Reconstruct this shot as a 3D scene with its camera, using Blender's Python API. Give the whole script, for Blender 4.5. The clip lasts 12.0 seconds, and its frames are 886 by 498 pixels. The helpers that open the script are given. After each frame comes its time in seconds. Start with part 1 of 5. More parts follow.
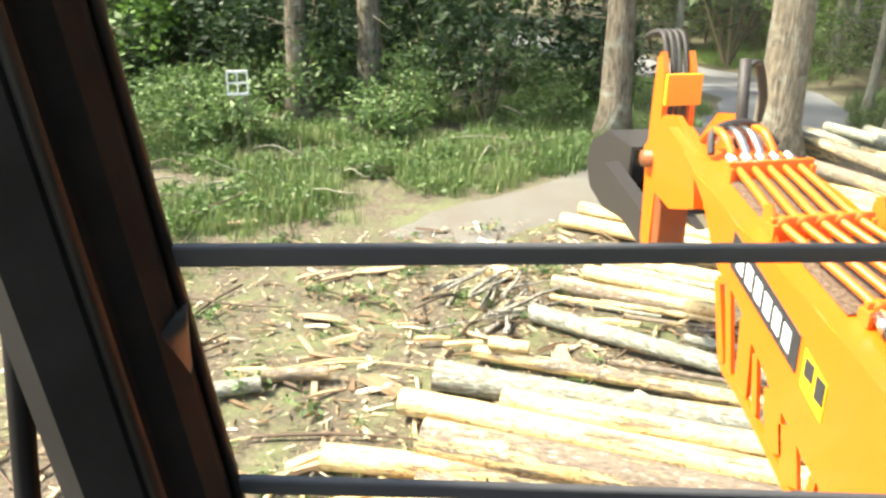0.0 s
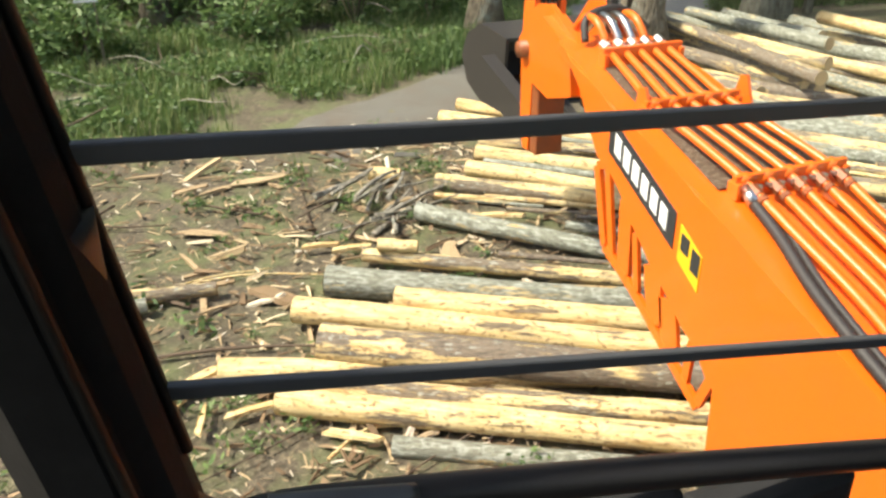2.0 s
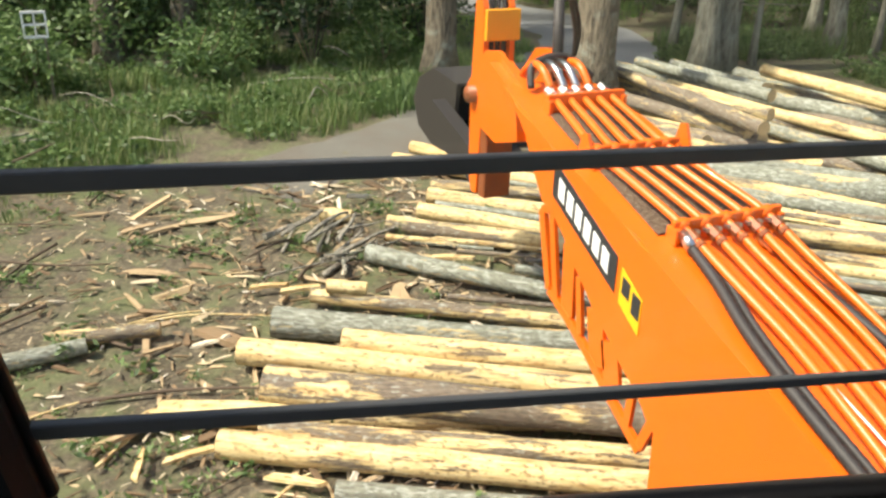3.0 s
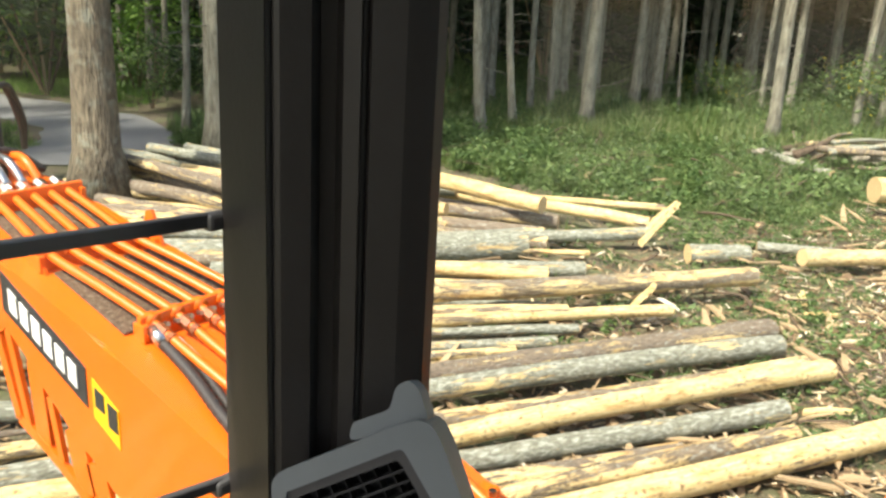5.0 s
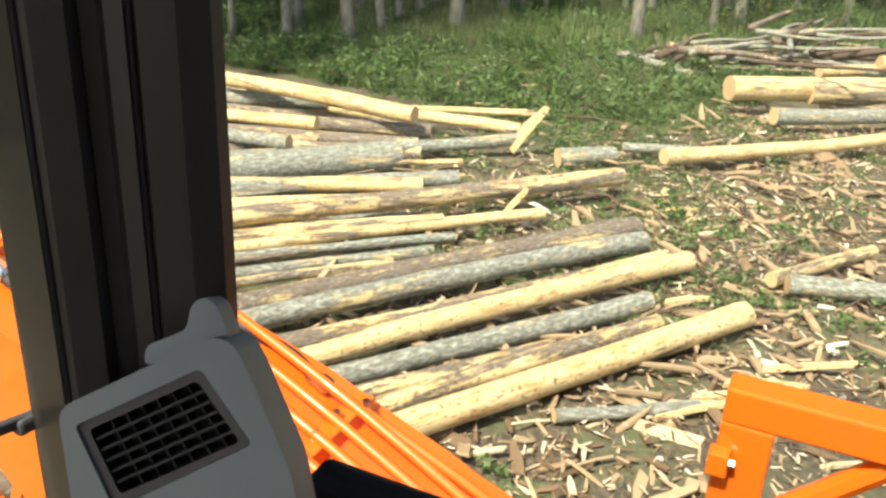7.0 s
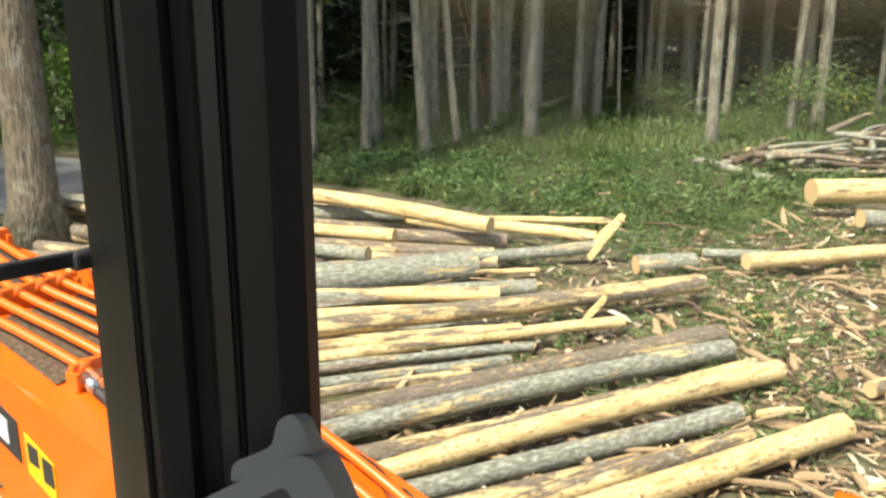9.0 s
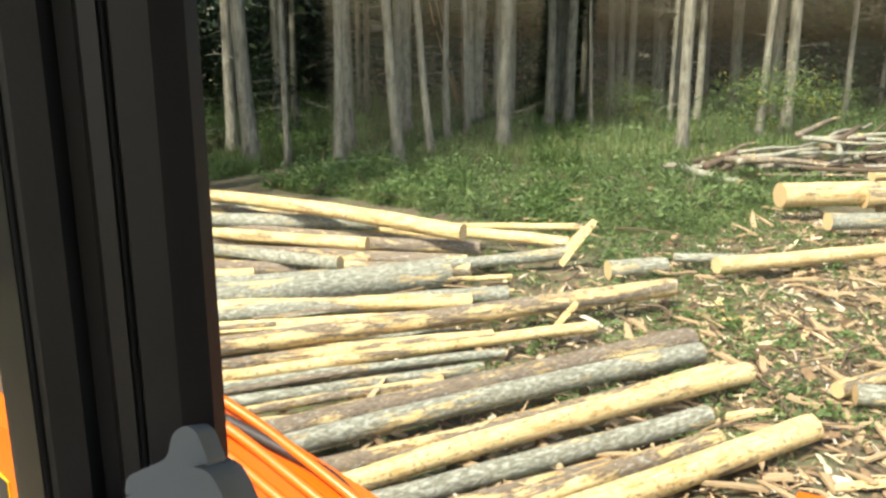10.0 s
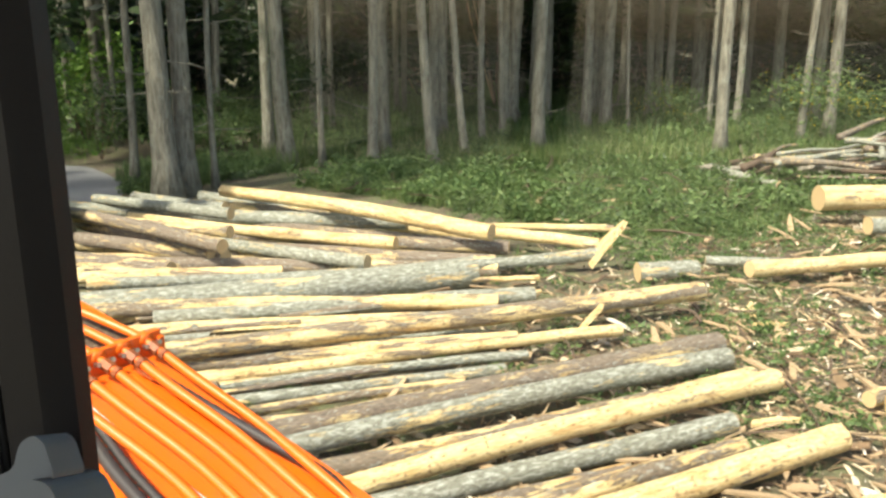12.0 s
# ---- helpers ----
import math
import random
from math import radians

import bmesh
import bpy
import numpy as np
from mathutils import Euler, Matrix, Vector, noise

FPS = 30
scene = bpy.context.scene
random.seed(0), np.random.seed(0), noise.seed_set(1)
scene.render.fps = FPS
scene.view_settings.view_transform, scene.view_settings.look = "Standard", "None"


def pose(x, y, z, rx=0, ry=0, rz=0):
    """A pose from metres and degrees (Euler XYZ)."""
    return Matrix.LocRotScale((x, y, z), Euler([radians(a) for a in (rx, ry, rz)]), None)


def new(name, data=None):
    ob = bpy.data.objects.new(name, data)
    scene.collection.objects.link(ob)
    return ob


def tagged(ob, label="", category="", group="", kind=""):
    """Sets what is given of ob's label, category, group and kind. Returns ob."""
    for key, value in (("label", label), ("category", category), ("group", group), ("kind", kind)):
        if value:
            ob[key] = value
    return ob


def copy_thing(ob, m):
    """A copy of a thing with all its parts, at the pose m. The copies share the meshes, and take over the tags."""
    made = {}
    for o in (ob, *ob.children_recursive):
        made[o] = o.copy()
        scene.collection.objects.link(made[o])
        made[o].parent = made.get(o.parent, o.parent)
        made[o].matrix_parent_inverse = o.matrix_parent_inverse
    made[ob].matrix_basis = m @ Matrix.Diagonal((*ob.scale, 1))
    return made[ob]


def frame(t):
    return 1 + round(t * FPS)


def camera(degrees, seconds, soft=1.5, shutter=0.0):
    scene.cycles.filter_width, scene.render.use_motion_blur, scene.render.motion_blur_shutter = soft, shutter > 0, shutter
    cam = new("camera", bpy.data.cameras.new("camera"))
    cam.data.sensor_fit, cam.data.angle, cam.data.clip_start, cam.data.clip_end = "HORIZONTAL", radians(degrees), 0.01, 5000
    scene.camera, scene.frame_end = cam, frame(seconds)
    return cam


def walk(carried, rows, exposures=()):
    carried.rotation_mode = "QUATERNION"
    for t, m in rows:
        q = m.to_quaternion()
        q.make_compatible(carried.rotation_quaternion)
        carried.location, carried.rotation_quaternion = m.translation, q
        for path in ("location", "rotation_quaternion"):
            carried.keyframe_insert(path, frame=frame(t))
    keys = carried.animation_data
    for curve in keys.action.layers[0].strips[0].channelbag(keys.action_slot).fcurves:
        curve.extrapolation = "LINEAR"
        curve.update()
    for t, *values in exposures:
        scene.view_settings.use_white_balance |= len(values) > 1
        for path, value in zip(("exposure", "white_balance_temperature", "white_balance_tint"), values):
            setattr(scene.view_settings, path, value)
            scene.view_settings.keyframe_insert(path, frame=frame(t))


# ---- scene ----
cam = camera(56.60, 12.0, soft=2.6)
# seconds, place in metres, turn in degrees
PATH = [
    (0.0, -0.636, 0.247, 2.833, 69.96, -0.45, -12.75),
    (0.5, -0.631, 0.256, 2.819, 65.37, 0.42, -20.23),
    (1.0, -0.647, 0.255, 2.806, 60.91, 0.79, -20.53),
    (1.5, -0.651, 0.267, 2.810, 62.01, 0.23, -21.91),
    (2.0, -0.659, 0.261, 2.816, 63.26, 0.16, -21.94),
    (2.5, -0.647, 0.268, 2.816, 65.88, 0.31, -21.78),
    (2.7, -0.648, 0.259, 2.818, 66.00, -0.17, -22.64),
    (4.3, -0.286, 0.196, 2.787, 71.14, -5.38, -42.77),
    (4.5, -0.285, 0.211, 2.792, 72.97, -3.57, -48.11),
    (5.0, -0.246, 0.169, 2.796, 73.12, -3.01, -55.80),
    (5.5, -0.210, 0.145, 2.799, 68.89, -4.30, -60.70),
    (6.0, -0.205, 0.130, 2.801, 69.48, -3.76, -61.47),
    (6.5, -0.209, 0.117, 2.801, 69.08, -3.03, -63.09),
    (6.7, -0.203, 0.122, 2.781, 67.74, -3.15, -64.21),
    (8.3, -0.174, 0.137, 2.790, 68.09, -1.31, -65.01),
    (8.5, -0.185, 0.120, 2.789, 71.65, -1.34, -63.84),
    (9.0, -0.196, 0.131, 2.788, 74.98, -0.45, -59.78),
    (9.5, -0.201, 0.131, 2.789, 76.05, 0.01, -58.74),
    (10.0, -0.163, 0.083, 2.785, 75.53, -0.13, -61.49),
    (10.5, -0.077, 0.051, 2.766, 74.64, 1.50, -60.86),
    (11.0, -0.055, 0.038, 2.768, 75.10, 0.64, -59.89),
    (11.5, -0.065, -0.000, 2.780, 75.53, 0.08, -57.78),
    (12.0, -0.073, -0.009, 2.783, 75.48, -0.14, -58.74),
]
EXPOSURES = [(0.0, 2.0, 7000, 10), (0.4, 1.6, 7000, 10), (0.8, 1.3, 7000, 10), (1.5, 1.12, 7000, 10), (2.5, 0.88, 7000, 10), (4.5, 1.1, 7000, 10), (5.5, 1.12, 7000, 10), (8.5, 0.85, 7000, 10), (10.0, 1.08, 7000, 10), (12.0, 1.0, 7000, 10)]
walk(cam, [(r[0], pose(*r[1:])) for r in PATH], EXPOSURES)

# ---- light ----
SUN_DIR = Vector((0.72, -0.12, -1.0)).normalized()
world = bpy.data.worlds.new("sky")
scene.world = world
world.use_nodes = True
wn = world.node_tree.nodes
sky = wn.new("ShaderNodeTexSky")
sky.sky_type, sky.sun_disc = "NISHITA", False
sky.sun_elevation = math.asin(-SUN_DIR.z)
sky.sun_rotation = math.atan2(-SUN_DIR.x, -SUN_DIR.y)
sky.air_density, sky.dust_density = 1.2, 3.0
wn["Background"].inputs["Strength"].default_value = 0.14
world.node_tree.links.new(sky.outputs[0], wn["Background"].inputs["Color"])
sun_data = bpy.data.lights.new("sun", "SUN")
sun_data.energy, sun_data.angle, sun_data.color = 4.0, radians(3.0), (1.0, 0.945, 0.83)
sun = new("sun", sun_data)
sun.rotation_mode = "QUATERNION"
sun.rotation_quaternion = SUN_DIR.to_track_quat("-Z", "Y")


# ---- materials ----
def material(name, rough=0.7, metal=0.0):
    m = bpy.data.materials.new(name)
    m.use_nodes = True
    nt = m.node_tree
    b = nt.nodes["Principled BSDF"]
    b.inputs["Roughness"].default_value, b.inputs["Metallic"].default_value = rough, metal
    return m, nt, b


def coords(nt, scale, kind="Object", turn=(0, 0, 0)):
    tc, mp = nt.nodes.new("ShaderNodeTexCoord"), nt.nodes.new("ShaderNodeMapping")
    mp.inputs["Scale"].default_value = scale
    mp.inputs["Rotation"].default_value = turn
    nt.links.new(tc.outputs[kind], mp.inputs["Vector"])
    return mp.outputs["Vector"]


def noise_tex(nt, vec, scale, detail=5.0, rough=0.6, shift=None):
    n = nt.nodes.new("ShaderNodeTexNoise")
    n.inputs["Scale"].default_value, n.inputs["Detail"].default_value, n.inputs["Roughness"].default_value = scale, detail, rough
    if shift is not None:
        add = nt.nodes.new("ShaderNodeVectorMath")
        add.operation = "ADD"
        nt.links.new(vec, add.inputs[0])
        nt.links.new(shift, add.inputs[1])
        vec = add.outputs[0]
    nt.links.new(vec, n.inputs["Vector"])
    return n.outputs["Fac"]


def ramp(nt, fac, *stops):
    r = nt.nodes.new("ShaderNodeValToRGB")
    while len(r.color_ramp.elements) < len(stops):
        r.color_ramp.elements.new(0.5)
    for e, (p, c) in zip(r.color_ramp.elements, stops):
        e.position, e.color = p, (*c, 1)
    nt.links.new(fac, r.inputs["Fac"])
    return r.outputs["Color"]


def mix(nt, fac, a, b, mode="MIX"):
    m = nt.nodes.new("ShaderNodeMix")
    m.data_type, m.blend_type = "RGBA", mode
    for v, s in ((fac, 0), (a, 6), (b, 7)):
        if isinstance(v, (int, float)):
            m.inputs[s].default_value = v
        elif isinstance(v, tuple):
            m.inputs[s].default_value = (*v, 1)
        else:
            nt.links.new(v, m.inputs[s])
    return m.outputs[2]


def bump(nt, b, height, strength=0.5, dist=0.01):
    n = nt.nodes.new("ShaderNodeBump")
    n.inputs["Strength"].default_value, n.inputs["Distance"].default_value = strength, dist
    nt.links.new(height, n.inputs["Height"])
    nt.links.new(n.outputs["Normal"], b.inputs["Normal"])


def random_shift(nt, amount=40.0):
    info, mul = nt.nodes.new("ShaderNodeObjectInfo"), nt.nodes.new("ShaderNodeMath")
    mul.operation = "MULTIPLY"
    mul.inputs[1].default_value = amount
    nt.links.new(info.outputs["Random"], mul.inputs[0])
    return mul.outputs[0], info.outputs["Random"]


def log_material(name, bark, bark_dark, peel, lichen):
    """Bark with peeled pale wood; peel is the share that is peeled."""
    m, nt, b = material(name, 0.75)
    v = coords(nt, (1, 1, 1))
    sh, rnd = random_shift(nt)
    vl = coords(nt, (0.45, 3.2, 3.2))
    patch = noise_tex(nt, vl, 2.6, 9, 0.78, sh)
    mask = ramp(nt, patch, (max(0.02, 0.73 - 0.45 * peel - 0.012), (0, 0, 0)), (max(0.04, 0.73 - 0.45 * peel + 0.012), (1, 1, 1)))
    fib = noise_tex(nt, coords(nt, (3, 40, 40)), 2.0, 5, 0.7, sh)
    fine = noise_tex(nt, v, 55, 4, 0.7)
    wood = ramp(nt, fib, (0.25, (0.46, 0.30, 0.11)), (0.42, (0.66, 0.49, 0.22)), (0.58, (0.77, 0.62, 0.34)), (0.8, (0.83, 0.73, 0.50)))
    stain = noise_tex(nt, coords(nt, (1.2, 6, 6)), 2.6, 5, 0.65, sh)
    wood = mix(nt, ramp(nt, stain, (0.5, (0, 0, 0)), (0.66, (0.8, 0.8, 0.8))), wood, (0.44, 0.25, 0.085))
    knots = noise_tex(nt, coords(nt, (7, 13, 13)), 3.6, 3, 0.6, sh)
    wood = mix(nt, ramp(nt, knots, (0.57, (0, 0, 0)), (0.63, (0.85, 0.85, 0.85))), wood, (0.22, 0.125, 0.055))
    rough_bark = noise_tex(nt, coords(nt, (9, 26, 26)), 2.2, 8, 0.72, sh)
    bk = ramp(nt, rough_bark, (0.3, bark_dark), (0.55, bark), (0.75, tuple(min(1, c * 1.5) for c in bark)))
    spots = noise_tex(nt, coords(nt, (5, 14, 14)), 3.0, 6, 0.7, sh)
    bk = mix(nt, ramp(nt, spots, (0.62 - 0.22 * lichen, (0, 0, 0)), (0.66 - 0.2 * lichen, (0.85, 0.85, 0.85))), bk, (0.42, 0.44, 0.38))
    col = mix(nt, mask, bk, wood)
    nt.links.new(col, b.inputs["Base Color"])
    hgt = mix(nt, mask, rough_bark, mix(nt, 0.7, fib, (0.12, 0.12, 0.12)))
    bump(nt, b, mix(nt, 0.25, hgt, fine), 0.9, 0.02)
    return m


def bark_material(name, light, dark, scale):
    m, nt, b = material(name, 0.9)
    sh, rnd = random_shift(nt)
    big = noise_tex(nt, coords(nt, (scale * 7, scale * 7, scale * 1.5)), 2.0, 8, 0.7, sh)
    vor = nt.nodes.new("ShaderNodeTexVoronoi")
    vor.inputs["Scale"].default_value = 3.0
    nt.links.new(coords(nt, (scale * 7, scale * 7, scale * 1.4)), vor.inputs["Vector"])
    c = ramp(nt, big, (0.32, dark), (0.52, light), (0.72, tuple(min(1, k * 1.45) for k in light)))
    c = mix(nt, ramp(nt, noise_tex(nt, coords(nt, (2, 2, 2)), 2.5, 5, 0.6, sh), (0.52, (0, 0, 0)), (0.66, (0.7, 0.7, 0.7))), c, (0.27, 0.28, 0.23))
    nt.links.new(c, b.inputs["Base Color"])
    bump(nt, b, mix(nt, 0.5, big, vor.outputs["Distance"]), 1.0, 0.04)
    return m


LOG_MATS = {
    "peeled": log_material("peeled_log", (0.24, 0.185, 0.125), (0.09, 0.066, 0.045), 0.72, 0.0),
    "mixed": log_material("half_peeled_log", (0.24, 0.19, 0.135), (0.08, 0.062, 0.045), 0.52, 0.25),
    "brown": log_material("brown_bark_log", (0.22, 0.175, 0.13), (0.075, 0.058, 0.044), 0.40, 0.2),
    "grey": log_material("grey_bark_log", (0.245, 0.25, 0.195), (0.085, 0.083, 0.064), 0.34, 0.5),
}

m_cut, nt, b = material("cut_wood", 0.8)
rings = nt.nodes.new("ShaderNodeTexWave")
rings.wave_type, rings.rings_direction = "RINGS", "X"
rings.inputs["Scale"].default_value, rings.inputs["Distortion"].default_value = 22, 2.5
nt.links.new(coords(nt, (1, 1, 1)), rings.inputs["Vector"])
nt.links.new(mix(nt, noise_tex(nt, coords(nt, (1, 1, 1)), 14), ramp(nt, rings.outputs["Fac"], (0, (0.55, 0.38, 0.19)), (1, (0.72, 0.56, 0.33))), (0.62, 0.44, 0.22)), b.inputs["Base Color"])

m_chip, nt, b = material("splintered_wood", 0.8)
geo = nt.nodes.new("ShaderNodeNewGeometry")
isl = geo.outputs["Random Per Island"]
chipc = ramp(nt, isl, (0.0, (0.07, 0.05, 0.035)), (0.34, (0.17, 0.115, 0.07)), (0.52, (0.34, 0.25, 0.15)), (0.72, (0.62, 0.48, 0.29)), (0.9, (0.78, 0.69, 0.50)), (1.0, (0.86, 0.82, 0.72)))
nt.links.new(mix(nt, noise_tex(nt, coords(nt, (6, 6, 30)), 6, 5), chipc, mix(nt, 0.5, chipc, (0.3, 0.18, 0.08))), b.inputs["Base Color"])
bump(nt, b, noise_tex(nt, coords(nt, (20, 20, 60)), 4, 4), 0.5, 0.01)

m_pale = log_material("pale_peeled_strip", (0.3, 0.24, 0.16), (0.12, 0.09, 0.06), 1.1, 0.0)
m_stick = bark_material("weathered_stick", (0.36, 0.33, 0.27), (0.12, 0.1, 0.08), 2.0)

m_twig, nt, b = material("twig_bark", 0.85)
geo = nt.nodes.new("ShaderNodeNewGeometry")
nt.links.new(ramp(nt, geo.outputs["Random Per Island"], (0, (0.05, 0.035, 0.025)), (0.5, (0.13, 0.09, 0.06)), (0.8, (0.2, 0.17, 0.12)), (1, (0.42, 0.3, 0.16))), b.inputs["Base Color"])


m_bark = bark_material("conifer_bark", (0.22, 0.21, 0.165), (0.07, 0.064, 0.048), 1.0)
m_bark_big = bark_material("furrowed_bark", (0.17, 0.14, 0.10), (0.028, 0.021, 0.016), 1.5)


def leaf_material(name, *stops):
    m, nt, b = material(name, 0.55)
    geo = nt.nodes.new("ShaderNodeNewGeometry")
    c = ramp(nt, geo.outputs["Random Per Island"], *stops)
    nt.links.new(c, b.inputs["Base Color"])
    tr = nt.nodes.new("ShaderNodeBsdfTranslucent")
    nt.links.new(c, tr.inputs["Color"])
    ms = nt.nodes.new("ShaderNodeMixShader")
    ms.inputs[0].default_value = 0.35
    nt.links.new(b.outputs[0], ms.inputs[1])
    nt.links.new(tr.outputs[0], ms.inputs[2])
    nt.links.new(ms.outputs[0], nt.nodes["Material Output"].inputs["Surface"])
    return m


m_leaf = leaf_material("shrub_leaves", (0, (0.05, 0.095, 0.03)), (0.5, (0.105, 0.18, 0.055)), (1, (0.2, 0.29, 0.1)))
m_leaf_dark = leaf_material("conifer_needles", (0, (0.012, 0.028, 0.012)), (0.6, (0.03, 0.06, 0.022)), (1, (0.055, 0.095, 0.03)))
# brighter copy of the leaf greens, with sunlight put into the colour
m_leaf_bright = leaf_material("sun_painted_leaves", (0, (0.07, 0.16, 0.025)), (0.6, (0.15, 0.30, 0.05)), (1, (0.24, 0.40, 0.08)))
m_grass = leaf_material("grass_blades", (0, (0.07, 0.12, 0.03)), (0.55, (0.14, 0.22, 0.06)), (0.85, (0.23, 0.3, 0.11)), (1, (0.4, 0.38, 0.2)))
m_flower = leaf_material("yellow_blossom", (0, (0.45, 0.36, 0.02)), (1, (0.75, 0.62, 0.05)))

m_ground, nt, b = material("forest_soil", 0.95)
v = coords(nt, (1, 1, 1))
big, mid, fine = noise_tex(nt, v, 0.35, 6, 0.6), noise_tex(nt, v, 2.2, 7, 0.65), noise_tex(nt, v, 24, 6, 0.75)
soil = ramp(nt, fine, (0.3, (0.042, 0.034, 0.024)), (0.48, (0.105, 0.086, 0.058)), (0.6, (0.19, 0.155, 0.105)), (0.72, (0.46, 0.38, 0.24)))
soil = mix(nt, ramp(nt, mid, (0.45, (0, 0, 0)), (0.62, (0.8, 0.8, 0.8))), soil, mix(nt, fine, (0.08, 0.1, 0.04), (0.2, 0.22, 0.1)))
nt.links.new(mix(nt, ramp(nt, big, (0.5, (0, 0, 0)), (0.7, (0.35, 0.35, 0.35))), soil, (0.1, 0.085, 0.06)), b.inputs["Base Color"])
bump(nt, b, mix(nt, 0.5, mid, fine), 0.8, 0.06)

m_litter, nt, b = material("caught_litter", 0.95)
v = coords(nt, (1, 1, 1))
g1 = noise_tex(nt, v, 70, 6, 0.8)
nt.links.new(ramp(nt, g1, (0.3, (0.05, 0.035, 0.025)), (0.5, (0.2, 0.14, 0.09)), (0.7, (0.42, 0.36, 0.26))), b.inputs["Base Color"])
bump(nt, b, g1, 1.0, 0.02)

m_gravel, nt, b = material("packed_gravel", 0.95)
v = coords(nt, (1, 1, 1))
g1, g2 = noise_tex(nt, v, 40, 6, 0.8), noise_tex(nt, v, 1.6, 5, 0.6)
nt.links.new(mix(nt, ramp(nt, g2, (0.45, (0, 0, 0)), (0.7, (0.6, 0.6, 0.6))), ramp(nt, g1, (0.3, (0.075, 0.07, 0.06)), (0.6, (0.19, 0.18, 0.155))), (0.13, 0.1, 0.075)), b.inputs["Base Color"])
bump(nt, b, g1, 0.6, 0.02)

m_asphalt, nt, b = material("worn_asphalt", 0.8)
nt.links.new(ramp(nt, noise_tex(nt, coords(nt, (1, 1, 1)), 30, 6, 0.8), (0.3, (0.15, 0.155, 0.16)), (0.7, (0.26, 0.265, 0.27))), b.inputs["Base Color"])

m_orange, nt, b = material("orange_machine_paint", 0.33)
v = coords(nt, (1, 1, 1))
nt.links.new(mix(nt, ramp(nt, noise_tex(nt, v, 5, 7, 0.7), (0.5, (0, 0, 0)), (0.75, (0.35, 0.35, 0.35))), (0.84, 0.15, 0.01), (0.6, 0.14, 0.03)), b.inputs["Base Color"])
b.inputs["Coat Weight"].default_value = 0.25
nt.links.new(ramp(nt, noise_tex(nt, v, 9, 5), (0.3, (0.28, 0.28, 0.28)), (0.8, (0.5, 0.5, 0.5))), b.inputs["Roughness"])
bump(nt, b, noise_tex(nt, v, 30, 3), 0.04, 0.004)


def plain(name, colour, rough, metal=0.0, vary=0.25, scale=12.0):
    m, nt, b = material(name, rough, metal)
    v = coords(nt, (1, 1, 1))
    nt.links.new(mix(nt, ramp(nt, noise_tex(nt, v, scale, 6, 0.7), (0.4, (0, 0, 0)), (0.75, (vary * 2, vary * 2, vary * 2))), colour, tuple(c * 0.55 + 0.02 for c in colour)), b.inputs["Base Color"])
    bump(nt, b, noise_tex(nt, v, scale * 14, 3), 0.12, 0.002)
    return m


m_trim = plain("black_cab_trim", (0.010, 0.0098, 0.0095), 0.85)
m_trim.node_tree.nodes["Principled BSDF"].inputs["Specular IOR Level"].default_value = 0.15
m_seal = plain("rubber_seal", (0.012, 0.012, 0.012), 0.7)
m_post = plain("dark_post_lining", (0.022, 0.019, 0.0175), 0.5)
m_vent = plain("grey_plastic", (0.15, 0.17, 0.175), 0.55, vary=0.12)
# black that paints the shade inside the vent
m_vent_shade = plain("vent_shadow_black", (0.008, 0.008, 0.008), 0.8)
m_bar = plain("dark_steel_bar", (0.1, 0.103, 0.108), 0.42, 0.3)
m_hose = plain("rubber_hose", (0.03, 0.025, 0.024), 0.6)
m_steel = plain("bright_steel", (0.62, 0.62, 0.6), 0.28, 1.0, 0.15)
m_dark = plain("worn_bucket_steel", (0.05, 0.044, 0.04), 0.6, 0.35, 0.4, 5)
m_grease = plain("greasy_orange_steel", (0.30, 0.085, 0.025), 0.5, 0.1, 0.5, 9)
m_badge = plain("badge_black", (0.03, 0.032, 0.036), 0.4)
m_white = plain("white_letters", (0.82, 0.82, 0.8), 0.5, vary=0.05)
m_yellow = plain("yellow_sticker", (0.85, 0.5, 0.02), 0.45, vary=0.08)
m_plate = plain("yellow_orange_plate", (0.9, 0.36, 0.02), 0.4, vary=0.08)
m_frame_white = plain("white_window_paint", (0.8, 0.8, 0.78), 0.5, vary=0.05)

m_glass, nt, b = material("cab_glass", 0.05)
tr, gl, ms = (nt.nodes.new(k) for k in ("ShaderNodeBsdfTransparent", "ShaderNodeBsdfGlossy", "ShaderNodeMixShader"))
tr.inputs["Color"].default_value = (0.97, 0.985, 0.975, 1)
gl.inputs["Roughness"].default_value = 0.03
ms.inputs[0].default_value = 0.035
nt.links.new(tr.outputs[0], ms.inputs[1])
nt.links.new(gl.outputs[0], ms.inputs[2])
nt.links.new(ms.outputs[0], nt.nodes["Material Output"].inputs["Surface"])


# ---- building helpers ----
def finish(name, bm, mat, smooth=True):
    bmesh.ops.recalc_face_normals(bm, faces=bm.faces)
    me = bpy.data.meshes.new(name)
    for f in bm.faces:
        f.smooth = smooth
    bm.to_mesh(me)
    bm.free()
    me.materials.append(mat)
    return me


def part(name, bm, mat, parent=None, label="", smooth=False):
    ob = new(name, finish(name, bm, mat, smooth))
    ob.parent = parent
    if label:
        ob["label"] = label
    return ob


def thing(name, label, category, group="", kind="", at=(0, 0, 0)):
    ob = new(name)
    ob.empty_display_size = 0.1
    ob.location = at
    return tagged(ob, label, category, group, kind)


